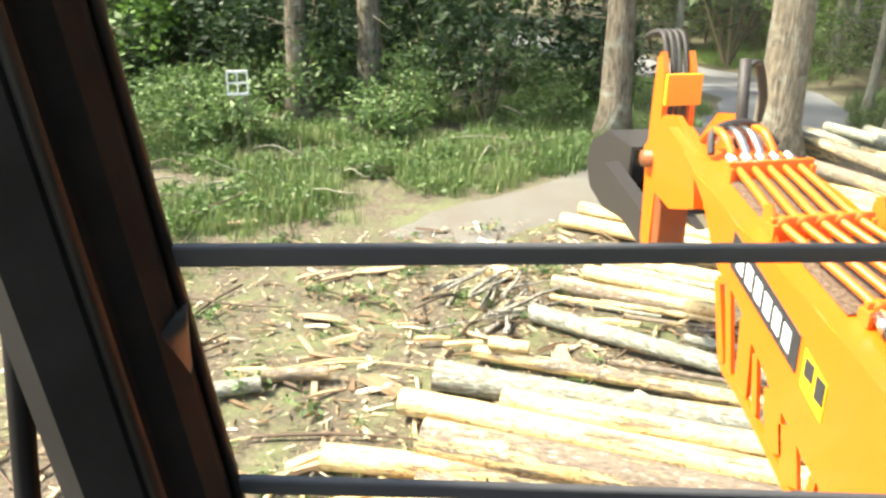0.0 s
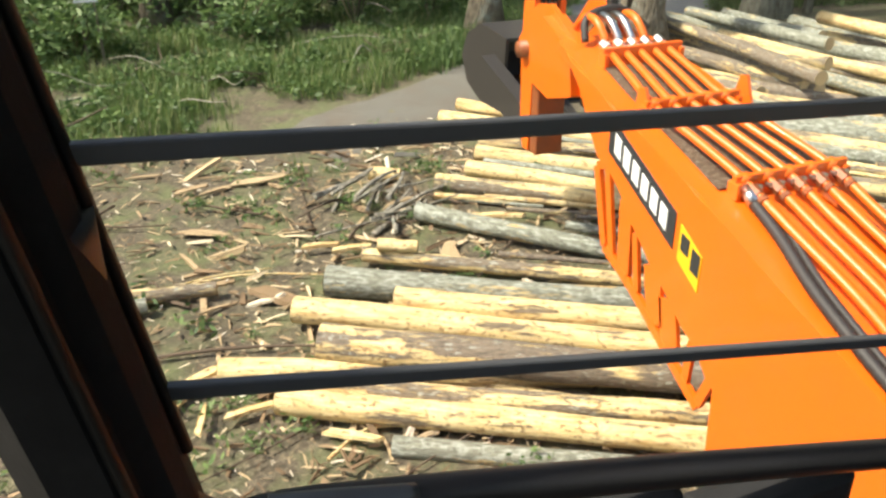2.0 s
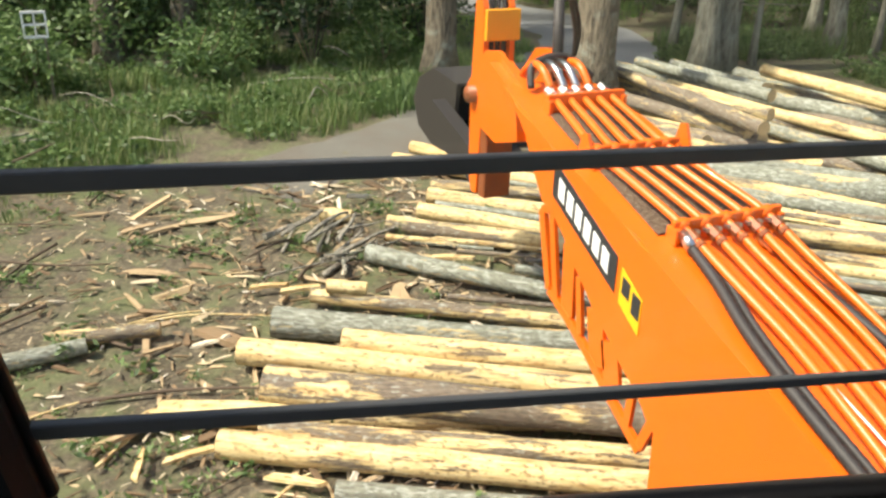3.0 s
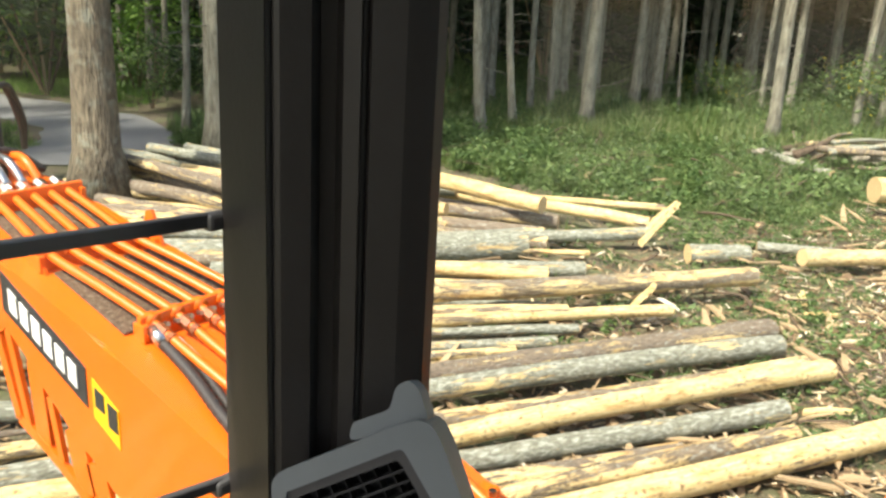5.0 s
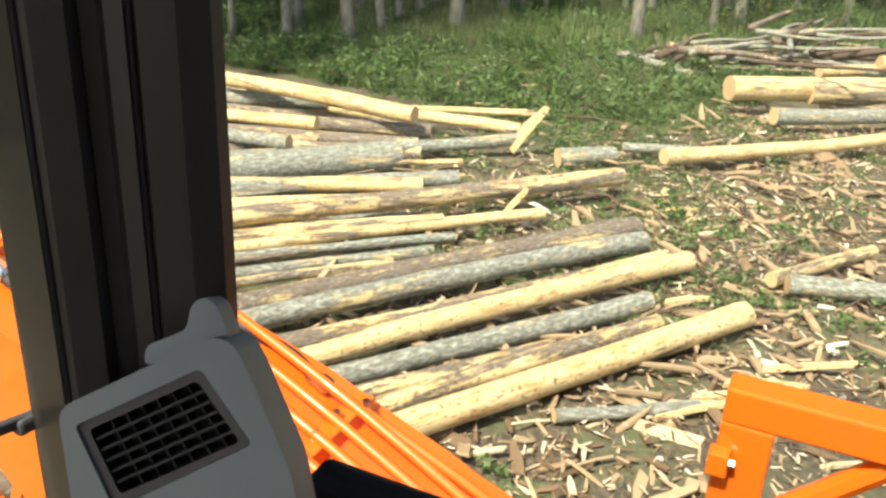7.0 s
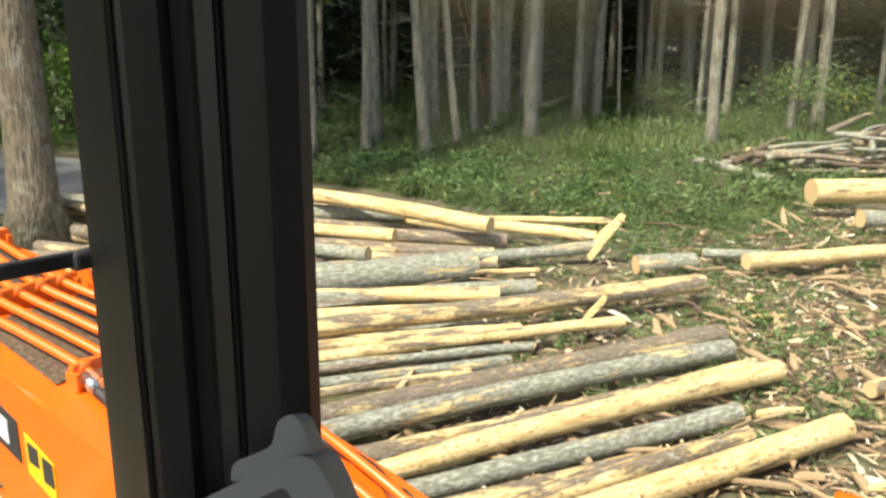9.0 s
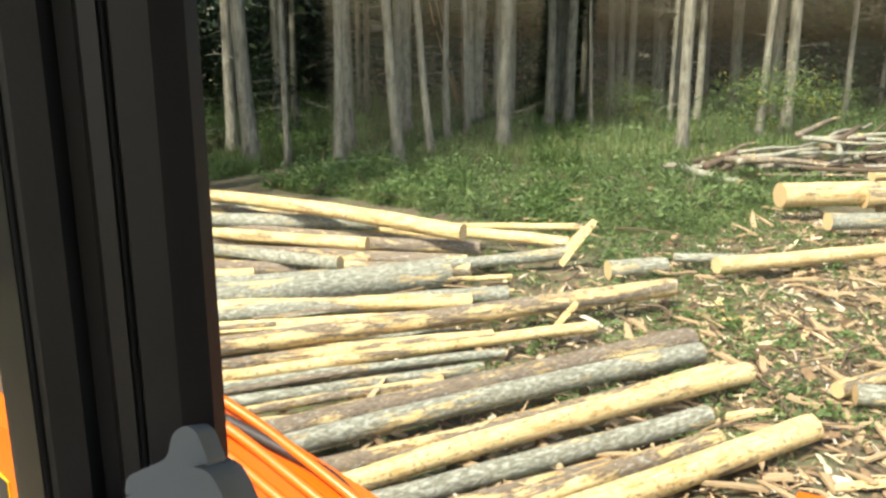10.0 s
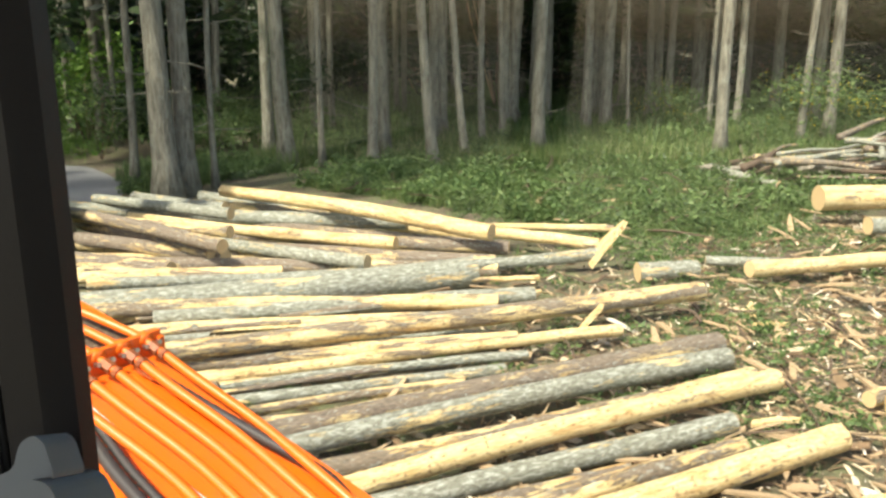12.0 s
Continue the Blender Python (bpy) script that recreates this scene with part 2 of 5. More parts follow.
def box(bm, lo, hi, bevel=0.0, m=None):
    r = bmesh.ops.create_cube(bm, size=1.0)
    s = [hi[i] - lo[i] for i in range(3)]
    c = [(hi[i] + lo[i]) / 2 for i in range(3)]
    bmesh.ops.transform(bm, matrix=(m or Matrix()) @ Matrix.Translation(c) @ Matrix.Diagonal((*s, 1)), verts=r["verts"])
    if bevel:
        es = list({e for v in r["verts"] for e in v.link_edges})
        bmesh.ops.bevel(bm, geom=es, offset=bevel, segments=2, affect="EDGES", profile=0.5)


def tube(bm, pts, radius, sides=10, caps=True):
    """A round tube along points; radius may be one number or one for each point."""
    pts = [Vector(p) for p in pts]
    rad = radius if isinstance(radius, (list, tuple)) else [radius] * len(pts)
    rings, up = [], None
    for i, p in enumerate(pts):
        d = (pts[min(i + 1, len(pts) - 1)] - pts[max(i - 1, 0)]).normalized()
        if up is None:
            up = d.orthogonal().normalized()
        up = (up - d * up.dot(d)).normalized()
        side = d.cross(up)
        rings.append([bm.verts.new(p + (up * math.cos(a) + side * math.sin(a)) * rad[i]) for a in [2 * math.pi * k / sides for k in range(sides)]])
    for a, b in zip(rings, rings[1:]):
        for k in range(sides):
            bm.faces.new((a[k], a[(k + 1) % sides], b[(k + 1) % sides], b[k]))
    if caps:
        bm.faces.new(rings[0])
        bm.faces.new(list(reversed(rings[-1])))


def prism(bm, outline, a, b, axis="x"):
    """An outline of two coordinates drawn out from a to b along an axis."""
    def put(p, t):
        return {"x": (t, p[0], p[1]), "y": (p[0], t, p[1]), "z": (p[0], p[1], t)}[axis]
    va, vb = [bm.verts.new(put(p, a)) for p in outline], [bm.verts.new(put(p, b)) for p in outline]
    bm.faces.new(va)
    bm.faces.new(list(reversed(vb)))
    n = len(outline)
    for i in range(n):
        bm.faces.new((va[i], va[(i + 1) % n], vb[(i + 1) % n], vb[i]))


def smooth_line(pts, steps=6):
    """Catmull-Rom through points."""
    pts = [Vector(p) for p in pts]
    out = []
    for i in range(len(pts) - 1):
        p0, p1, p2, p3 = pts[max(i - 1, 0)], pts[i], pts[i + 1], pts[min(i + 2, len(pts) - 1)]
        for k in range(steps):
            t = k / steps
            out.append(0.5 * (2 * p1 + (p2 - p0) * t + (2 * p0 - 5 * p1 + 4 * p2 - p3) * t * t + (3 * p1 - p0 - 3 * p2 + p3) * t ** 3))
    return out + [pts[-1]]


def value(table, y):
    return float(np.interp(y, [t[0] for t in table], [t[1] for t in table]))


# ---- ground, road, track ----
def ground_height(x, y):
    d = max(0.0, math.hypot(x - 3, y - 4) - 3)
    h = 0.05 * noise.noise((x * 0.5, y * 0.5, 0.3)) + 0.02 * noise.noise((x * 2.1, y * 2.1, 4.0))
    rise = 0.25 * max(0.0, min(1.0, (x - 11) / 9)) if y < 11 else 0.0
    return h - 0.03 + rise * (0.6 + 0.4 * noise.noise((x * 0.2, y * 0.2, 9.0))) if d < 60 else 0.0


def spaced(lo, hi, n, mid, k):
    s = np.sinh(np.linspace(-k, k, n)) / np.sinh(k)
    return [mid + (v * (hi - mid) if v > 0 else -v * (lo - mid)) for v in s]


bm = bmesh.new()
gx, gy = spaced(-600, 600, 150, 4, 7.5), spaced(-600, 600, 150, 4, 7.5)
grid = [[bm.verts.new((x, y, ground_height(x, y))) for x in gx] for y in gy]
for j in range(len(gy) - 1):
    for i in range(len(gx) - 1):
        bm.faces.new((grid[j][i], grid[j][i + 1], grid[j + 1][i + 1], grid[j + 1][i]))
ground = tagged(new("ground", finish("ground", bm, m_ground)), "brown forest soil strewn with bark and splinters", "ground", kind="structure")


def strip(name, mat, line, width, lift, label):
    """A strip that lies on the ground along a line."""
    bm = bmesh.new()
    pts = smooth_line([(x, y, 0) for x, y in line], 12)
    rows = []
    for i, p in enumerate(pts):
        d = (pts[min(i + 1, len(pts) - 1)] - pts[max(i - 1, 0)]).normalized()
        s = Vector((-d.y, d.x, 0))
        row = []
        for k in range(9):
            w = (k / 8 - 0.5) * width * (1 + 0.16 * noise.noise((p.x * 0.9 + k // 5 * 7, p.y * 0.9, k // 5)))
            q = p + s * w
            edge = 0.03 if k in (0, 8) else 0.0
            row.append(bm.verts.new((q.x, q.y, ground_height(q.x, q.y) + lift - edge)))
        rows.append(row)
    for a, b in zip(rows, rows[1:]):
        for k in range(8):
            bm.faces.new((a[k], a[k + 1], b[k + 1], b[k]))
    return tagged(new(name, finish(name, bm, mat)), label, "road", kind="structure")


strip("track", m_gravel, [(0.9, 8.1), (1.8, 8.75), (2.6, 9.25), (3.5, 9.75), (5.0, 10.6), (6.2, 11.2)], 1.35, 0.008, "grey packed gravel track past the logs")
strip("road", m_asphalt, [(7.1, 12.1), (8.4, 13.2), (9.6, 14.7), (10.0, 17.0), (9.4, 21.0), (8.0, 30.0)], 2.4, 0.035, "grey asphalt lane behind the trees")


# ---- plants ----
def blade_patch(seed, count, radius, height, width, lean=0.5):
    rnd = random.Random(seed)
    verts, faces = [], []
    for _ in range(count):
        a, r = rnd.uniform(0, 6.283), radius * math.sqrt(rnd.random())
        x, y = r * math.cos(a), r * math.sin(a)
        h, w, b, t = height * rnd.uniform(0.4, 1.1), width * rnd.uniform(0.6, 1.3), rnd.uniform(0, 6.283), rnd.uniform(0.1, lean) * height
        c, s, n = math.cos(b), math.sin(b), len(verts)
        verts += [(x - s * w, y + c * w, 0), (x + s * w, y - c * w, 0), (x + c * t * 0.4 + s * w * 0.7, y + s * t * 0.4 - c * w * 0.7, h * 0.6), (x + c * t * 0.4 - s * w * 0.7, y + s * t * 0.4 + c * w * 0.7, h * 0.6), (x + c * t, y + s * t, h)]
        faces += [(n, n + 1, n + 2, n + 3), (n + 3, n + 2, n + 4)]
    return verts, faces


def leaf_cloud(seed, count, centre, size, leaf, clumps=9):
    """Leaves scattered round clump centres in an ellipsoid."""
    rnd = random.Random(seed)
    cs = []
    for _ in range(clumps):
        while True:
            p = Vector((rnd.uniform(-1, 1), rnd.uniform(-1, 1), rnd.uniform(-1, 1)))
            if p.length < 1:
                break
        cs.append((Vector((centre[i] + p[i] * size[i] * 0.75 for i in range(3))), rnd.uniform(0.25, 0.5)))
    verts, faces = [], []
    for _ in range(count):
        c, k = rnd.choice(cs)
        g = Vector((rnd.gauss(0, 0.5), rnd.gauss(0, 0.5), rnd.gauss(0, 0.45)))
        p = c + Vector((g[i] * size[i] * k for i in range(3)))
        u = Vector((rnd.gauss(0, 1), rnd.gauss(0, 1), rnd.gauss(0, 0.5))).normalized()
        w = u.orthogonal().normalized()
        w = (Matrix.Rotation(rnd.uniform(0, 6.28), 3, u) @ w)
        L, W, n = leaf * rnd.uniform(0.6, 1.4), leaf * rnd.uniform(0.25, 0.5), len(verts)
        verts += [tuple(p - u * L), tuple(p + w * W), tuple(p + u * L), tuple(p - w * W)]
        faces.append((n, n + 1, n + 2, n + 3))
    return verts, faces


def raw(name, data, mat):
    me = bpy.data.meshes.new(name)
    me.from_pydata(data[0], [], data[1])
    me.materials.append(mat)
    return me


def merge(items):
    """Joins (verts, faces, offset, scale, turn) lists into one."""
    V, F = [], []
    for (vs, fs), off, sc, turn in items:
        n, c, s = len(V), math.cos(turn), math.sin(turn)
        V += [(off[0] + sc * (x * c - y * s), off[1] + sc * (x * s + y * c), off[2] + sc * z) for x, y, z in vs]
        F += [tuple(i + n for i in f) for f in fs]
    return V, F


rnd = random.Random(5)
tufts = [blade_patch(k, 26, 0.16, 0.30, 0.006) for k in range(5)]
weeds = [leaf_cloud(50 + k, 60, (0, 0, 0.12), (0.22, 0.22, 0.14), 0.035, 6) for k in range(4)]


def on_track(x, y):
    return abs(y - value([(-0.9, 7.25), (0.3, 7.95), (1.8, 8.75), (3.5, 9.75), (6.2, 11.2)], x)) < 0.75 and x > -1


def on_road(x, y):
    if y > 14:
        return abs(x - value([(14, 9.3), (17, 10.2), (21, 9.6), (30, 8.0)], y)) < 1.6 and y < 32
    return abs(y - value([(7.1, 12.1), (8.4, 13.2), (9.6, 14.7)], x)) < 1.7 and 6.6 < x < 10.5


def verge(count, place, pool, lo, hi):
    items = []
    for _ in range(count):
        p = place()
        if p and not on_track(*p) and not on_road(*p):
            items.append((rnd.choice(pool), (p[0], p[1], ground_height(*p) - 0.01), rnd.uniform(lo, hi), rnd.uniform(0, 6.28)))
    return merge(items)


def left_verge():
    x = rnd.uniform(-14, 6)
    p = (x, value([(-14, 7.4), (-3, 8.4), (1, 9.5), (6, 11.8)], x) + abs(rnd.gauss(0, 4.5)) + rnd.uniform(-0.5, 0.3))
    return p if noise.noise((p[0] * 0.7, p[1] * 0.7, 6.0)) > -0.25 + 0.12 * rnd.random() else None


def right_verge():
    y = rnd.uniform(-4, 13)
    return (value([(-4, 17), (1, 15), (2.2, 12.0), (4, 11.2), (6, 11.4), (11, 11.9), (13, 12.4)], y) + abs(rnd.gauss(0, 4.0)), y)


def bare_ground():
    p = (rnd.uniform(-4, 11), rnd.uniform(-2, 9))
    return p if noise.noise((p[0] * 0.8, p[1] * 0.8, 2.0)) > 0.2 else None


tagged(new("grass_verge", raw("grass_verge", verge(5200, left_verge, tufts, 0.35, 1.3), m_grass)), "long green grass along the gravel track", "grass", kind="stuff")
tagged(new("weeds_verge", raw("weeds_verge", verge(1700, left_verge, weeds, 0.5, 1.6), m_leaf)), "leafy green weeds beside the gravel track", "weeds", kind="stuff")
tagged(new("grass_wood_edge", raw("grass_wood_edge", verge(5200, right_verge, tufts, 0.3, 1.0), m_grass)), "green grass at the edge of the conifer wood", "grass", kind="stuff")
tagged(new("weeds_wood_edge", raw("weeds_wood_edge", verge(3000, right_verge, weeds, 0.4, 1.25), m_leaf)), "low green brambles and weeds before the wood", "weeds", kind="stuff")
def lawn():
    x = rnd.uniform(5, 26)
    return (x, 0.82 * x + 7.2 + rnd.uniform(0, 6))


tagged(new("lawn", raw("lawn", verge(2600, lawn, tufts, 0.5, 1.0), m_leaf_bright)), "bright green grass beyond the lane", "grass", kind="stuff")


def wood_floor():
    y = rnd.uniform(-14, 30)
    return (value([(-14, 24), (4, 19), (13, 15.5), (30, 14)], y) + 26 * rnd.random(), y)


tagged(new("wood_floor_plants", raw("wood_floor_plants", verge(3800, wood_floor, weeds + tufts, 1.2, 3.0), m_leaf)), "green plants on the floor of the wood", "weeds", kind="stuff")
def lane_edge():
    if rnd.random() < 0.5:
        x = rnd.uniform(3.2, 7.4)
        return (x, x + rnd.uniform(4.6, 8.0))
    return (rnd.uniform(9.6, 13.0), rnd.uniform(11.4, 14.6))


tagged(new("lane_weeds", raw("lane_weeds", verge(1500, lane_edge, weeds + tufts, 0.5, 1.5), m_leaf)), "green weeds and grass at the lane's edge", "weeds", kind="stuff")


def tall_growth():
    y = rnd.uniform(1, 13)
    return (value([(1, 17.5), (4, 17), (8, 15.5), (11, 13.5), (13, 12.5)], y) + 9 * rnd.random(), y)


tagged(new("tall_grass", raw("tall_grass", verge(3000, tall_growth, tufts, 0.9, 1.9), m_grass)), "tall pale green grass among the edge trees", "grass", kind="stuff")
tagged(new("bramble_patches", raw("bramble_patches", verge(520, right_verge, [leaf_cloud(70 + k, 110, (0, 0, 0.22), (0.42, 0.42, 0.26), 0.05, 9) for k in range(3)], 0.5, 1.3), m_leaf)), "paler leafy brambles before the wood", "weeds", kind="stuff")
tagged(new("sparse_weeds", raw("sparse_weeds", verge(700, bare_ground, tufts + weeds, 0.4, 0.9), m_leaf)), "thin green weeds on the bare soil", "weeds", kind="stuff")


# ---- trees ----
def trunk_mesh(name, seed, height, r, mat, lean=0.0, stubs=14, sides=12, crook=0.05):
    rnd = random.Random(seed)
    bm = bmesh.new()
    n = 14
    pts, rad = [], []
    for i in range(n + 1):
        t = i / n
        z = height * t ** 1.3 - 0.15 * (i == 0)
        flare = 1 + 0.4 * math.exp(-z * 3.6)
        pts.append((lean * z + crook * noise.noise((seed, z * 0.35, 0)), crook * noise.noise((seed + 9.1, z * 0.35, 5)), z))
        rad.append(r * flare * (1 - 0.72 * t))
    tube(bm, pts, rad, sides)
    for v in bm.verts:
        q = Vector((v.co.x * 5, v.co.y * 5, v.co.z * 2.0 + seed))
        v.co += Vector((noise.noise(q), noise.noise(q + Vector((5, 2, 1))), 0)) * r * 0.13
    for _ in range(stubs):
        z = rnd.uniform(0.9, min(height * 0.7, 9))
        a, L = rnd.uniform(0, 6.28), rnd.uniform(0.25, 1.3)
        c = Vector((lean * z, 0, z))
        d = Vector((math.cos(a), math.sin(a), rnd.uniform(-0.25, 0.3)))
        mid = c + d * L * 0.5 + Vector((0, 0, rnd.uniform(-0.06, 0.04)))
        tube(bm, [c, mid, c + d * L + Vector((0, 0, rnd.uniform(-0.2, 0.1)))], [0.014, 0.009, 0.004], 5)
    return finish(name, bm, mat)


def crown_mesh(name, seed, base, height, spread, mat, count=520, leaf=0.3):
    rnd = random.Random(seed)
    V, F = [], []
    for k in range(7):
        t = k / 6
        v, f = leaf_cloud(seed * 31 + k, count // 7, (rnd.uniform(-0.3, 0.3), rnd.uniform(-0.3, 0.3), base + t * height), (spread * (1.05 - 0.8 * t), spread * (1.05 - 0.8 * t), height * 0.13), leaf, 10)
        n = len(V)
        V += v
        F += [tuple(i + n for i in q) for q in f]
    return raw(name, (V, F), mat)


def tree(seed, x, y, r, height, label, mat=None, lean=0.0, stubs=14, crown=True, sides=12, turn=None, spread=2.2, base=0.5):
    ob = thing("conifer_tree", label, "tree", at=(x, y, ground_height(x, y)))
    ob.rotation_euler.z = random.Random(seed).uniform(0, 6.28) if turn is None else turn
    t = new("trunk", trunk_mesh("trunk", seed, height, r, mat or m_bark, lean, stubs, sides))
    t.parent = ob
    if crown:
        c = new("crown", crown_mesh("crown", seed, height * base, height * (1 - base), spread, m_leaf_dark))
        c.parent = ob
    return ob


# trees at the edge of the clearing: x, y, trunk radius, lean
for k, (x, y, r, lean) in enumerate([
        (10.1, 13.0, 0.08, 0.030), (9.7, 11.6, 0.22, -0.016), (10.2, 11.7, 0.18, 0.016), (10.9, 11.7, 0.06, 0.007), (13.5, 12.2, 0.18, -0.049), (13.6, 11.3, 0.07, -0.008),
        (13.9, 10.2, 0.11, 0.019), (14.9, 9.3, 0.12, -0.082), (15.6, 8.9, 0.09, -0.100), (17.8, 9.7, 0.09, -0.022), (18.5, 9.5, 0.09, -0.036), (21.2, 10.6, 0.2, 0.019),
        (17.4, 8.0, 0.17, -0.002), (26.4, 10.2, 0.16, -0.037), (24.2, 8.8, 0.11, -0.052), (21.1, 7.1, 0.05, -0.054), (28.3, 7.2, 0.22, -0.039), (18.3, 4.1, 0.14, -0.017),
        (24.0, 5.0, 0.12, 0.000), (31.0, 5.2, 0.2, -0.020)]):
    tree(20 + k, x, y, r, 17 + 3 * (k % 3), "slender grey-barked conifer with dead branch stubs at the wood's edge", lean=lean, turn=-1.03, spread=2.4, base=0.45)
tree(61, 6.2, 9.95, 0.31, 22, "thick furrowed brown conifer trunk beside the logs", m_bark_big, lean=0.0, stubs=16, sides=20, turn=0.3, spread=3.5)
tree(62, 4.66, 11.8, 0.24, 20, "brown conifer trunk with dead branches behind the excavator arm", m_bark_big, stubs=26, sides=14, spread=3.0)
tree(63, 0.1, 14.4, 0.2, 18, "dark conifer trunk standing in undergrowth", m_bark_big, stubs=20, spread=3.0)
tree(64, 1.37, 14.95, 0.22, 18, "dark conifer trunk standing in undergrowth", m_bark_big, stubs=24, spread=3.0)
tree(65, 3.86, 16.6, 0.05, 9, "thin pale young tree in the undergrowth", stubs=10, spread=1.2)
tree(66, 8.1, 16.4, 0.08, 14, "thin conifer near the lane", stubs=16, spread=1.6)
tree(67, -3.3, 16.5, 0.2, 18, "dark conifer trunk standing in undergrowth", m_bark_big, stubs=20, spread=3.0)
tree(68, 6.9, 17.2, 0.2, 18, "conifer with dead branches beyond the lane", m_bark_big, stubs=26, spread=3.0)

# the wood behind: alike trees on shared meshes
kinds = [tree(80 + k, 60 + 4 * k, 40, 0.085 + 0.02 * k, 17 + k, "tall conifer deep in the dark plantation", stubs=10, sides=8, spread=2.9, base=0.28 + 0.05 * (k % 3)) for k in range(5)]
rnd = random.Random(11)
for k in range(300):
    y = rnd.uniform(-16, 30)
    x = value([(-16, 30), (0, 24), (4, 20.5), (10, 17.5), (13, 15.5), (17, 13), (30, 14)], y) + 46 * rnd.random() ** 1.35
    if on_road(x, y):
        continue
    copy_thing(kinds[k % 5], Matrix.Translation((x, y, ground_height(x, y))) @ Matrix.Rotation(rnd.uniform(0, 6.28), 4, "Z") @ Matrix.Rotation(rnd.gauss(0, 0.02), 4, "X"))
for k in range(60):
    x, y = rnd.uniform(-30, 10), rnd.uniform(19, 48)
    if on_road(x, y):
        continue
    copy_thing(kinds[k % 5], Matrix.Translation((x, y, 0)) @ Matrix.Rotation(rnd.uniform(0, 6.28), 4, "Z"))


# ---- shrubs ----
def shrub(seed, size, height, mat, label, count=700, leaf=0.055, name="shrub"):
    ob = thing(name, label, "shrub")
    rnd = random.Random(seed)
    bm = bmesh.new()
    for _ in range(7):
        a, s = rnd.uniform(0, 6.28), rnd.uniform(0.2, 0.7) * size
        tip = Vector((math.cos(a) * s, math.sin(a) * s, height * rnd.uniform(0.7, 1.05)))
        tube(bm, [(0, 0, -0.05), tip * 0.5 + Vector((rnd.gauss(0, 0.05), rnd.gauss(0, 0.05), 0.1)), tip], [0.014, 0.009, 0.004], 5)
    part("stems", bm, m_twig, ob)
    lv = new("leaves", raw("leaves", leaf_cloud(seed, count, (0, 0, height * 0.55), (size, size, height * 0.5), leaf, 16), mat))
    lv.parent = ob
    return ob


rnd = random.Random(21)
base_green = [shrub(300 + k, 0.9 + 0.2 * k, 1.1 + 0.35 * k, m_leaf, "dense green undergrowth shrub at the wood's edge", 1300, 0.06) for k in range(3)]
base_bright = [shrub(320 + k, 1.2, 1.9 + 0.4 * k, m_leaf_bright, "leafy shrub with sunlight put into its bright green leaves", 1300, 0.08) for k in range(2)]
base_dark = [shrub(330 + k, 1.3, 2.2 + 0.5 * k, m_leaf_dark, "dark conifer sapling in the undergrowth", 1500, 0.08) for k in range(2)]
hide = [*base_green, *base_bright, *base_dark]
for k, ob in enumerate(hide):
    ob.location = (-16 - 2 * k, 22, 0)


def plant(pool, x, y, s):
    return copy_thing(rnd.choice(pool), Matrix.Translation((x, y, ground_height(x, y) - 0.03)) @ Matrix.Rotation(rnd.uniform(0, 6.28), 4, "Z") @ Matrix.Scale(1, 4)) if s == 1 else scaled(rnd.choice(pool), x, y, s)


def scaled(ob, x, y, s):
    c = copy_thing(ob, Matrix.Translation((x, y, ground_height(x, y) - 0.03)) @ Matrix.Rotation(rnd.uniform(0, 6.28), 4, "Z"))
    c.scale = (s, s, s * rnd.uniform(0.85, 1.15))
    return c


for _ in range(70):
    x = rnd.uniform(-13, 5.5)
    y = 12.6 + abs(rnd.gauss(0, 4)) + 0.12 * x
    if not on_road(x, y):
        scaled(rnd.choice(base_green * 2 + base_dark), x, y, rnd.uniform(0.6, 1.2))
for _ in range(46):
    x, y = rnd.uniform(-12, 5), rnd.uniform(17, 30)
    if not on_road(x, y):
        scaled(rnd.choice(base_bright + base_green + base_dark), x, y, rnd.uniform(1.0, 2.2))
for x, y, s in ((12.6, 15.2, 0.8), (13.6, 14.6, 0.7), (14.6, 15.6, 0.9), (16.0, 14.4, 0.8), (17.5, 15.5, 1.0), (12.2, 16.8, 1.0)):
    scaled(rnd.choice(base_green + base_dark), x, y, s)
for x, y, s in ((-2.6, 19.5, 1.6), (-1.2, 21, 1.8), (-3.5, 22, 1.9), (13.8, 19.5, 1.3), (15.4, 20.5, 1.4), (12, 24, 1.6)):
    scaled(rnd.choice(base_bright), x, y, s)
for _ in range(34):
    y = rnd.uniform(-8, 12)
    x = value([(-8, 24), (0, 21), (3, 19), (6, 17.5), (11, 15.0), (13, 14.5)], y) + abs(rnd.gauss(0, 4)) + 0.6
    scaled(rnd.choice(base_green), x, y, rnd.uniform(0.3, 0.6))
# far wood closing the view
far = []
for k in range(120):
    a = radians(rnd.uniform(-35, 130))
    d = rnd.uniform(52, 74)
    far.append((leaf_cloud(600 + k % 6, 260, (0, 0, 6.5), (3.4, 3.4, 7.5), 0.55, 26), (d * math.cos(a), d * math.sin(a), 0.0), rnd.uniform(0.8, 1.35), rnd.uniform(0, 6.28)))
for k in range(110):
    a, d = radians(rnd.uniform(-30, 62)), rnd.uniform(33, 52)
    far.append((leaf_cloud(620 + k % 5, 220, (0, 0, 2.6), (2.8, 2.8, 3.0), 0.32, 20), (d * math.cos(a), d * math.sin(a), 0.0), rnd.uniform(0.7, 1.3), rnd.uniform(0, 6.28)))
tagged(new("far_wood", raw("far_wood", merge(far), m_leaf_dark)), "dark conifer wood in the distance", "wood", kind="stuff")
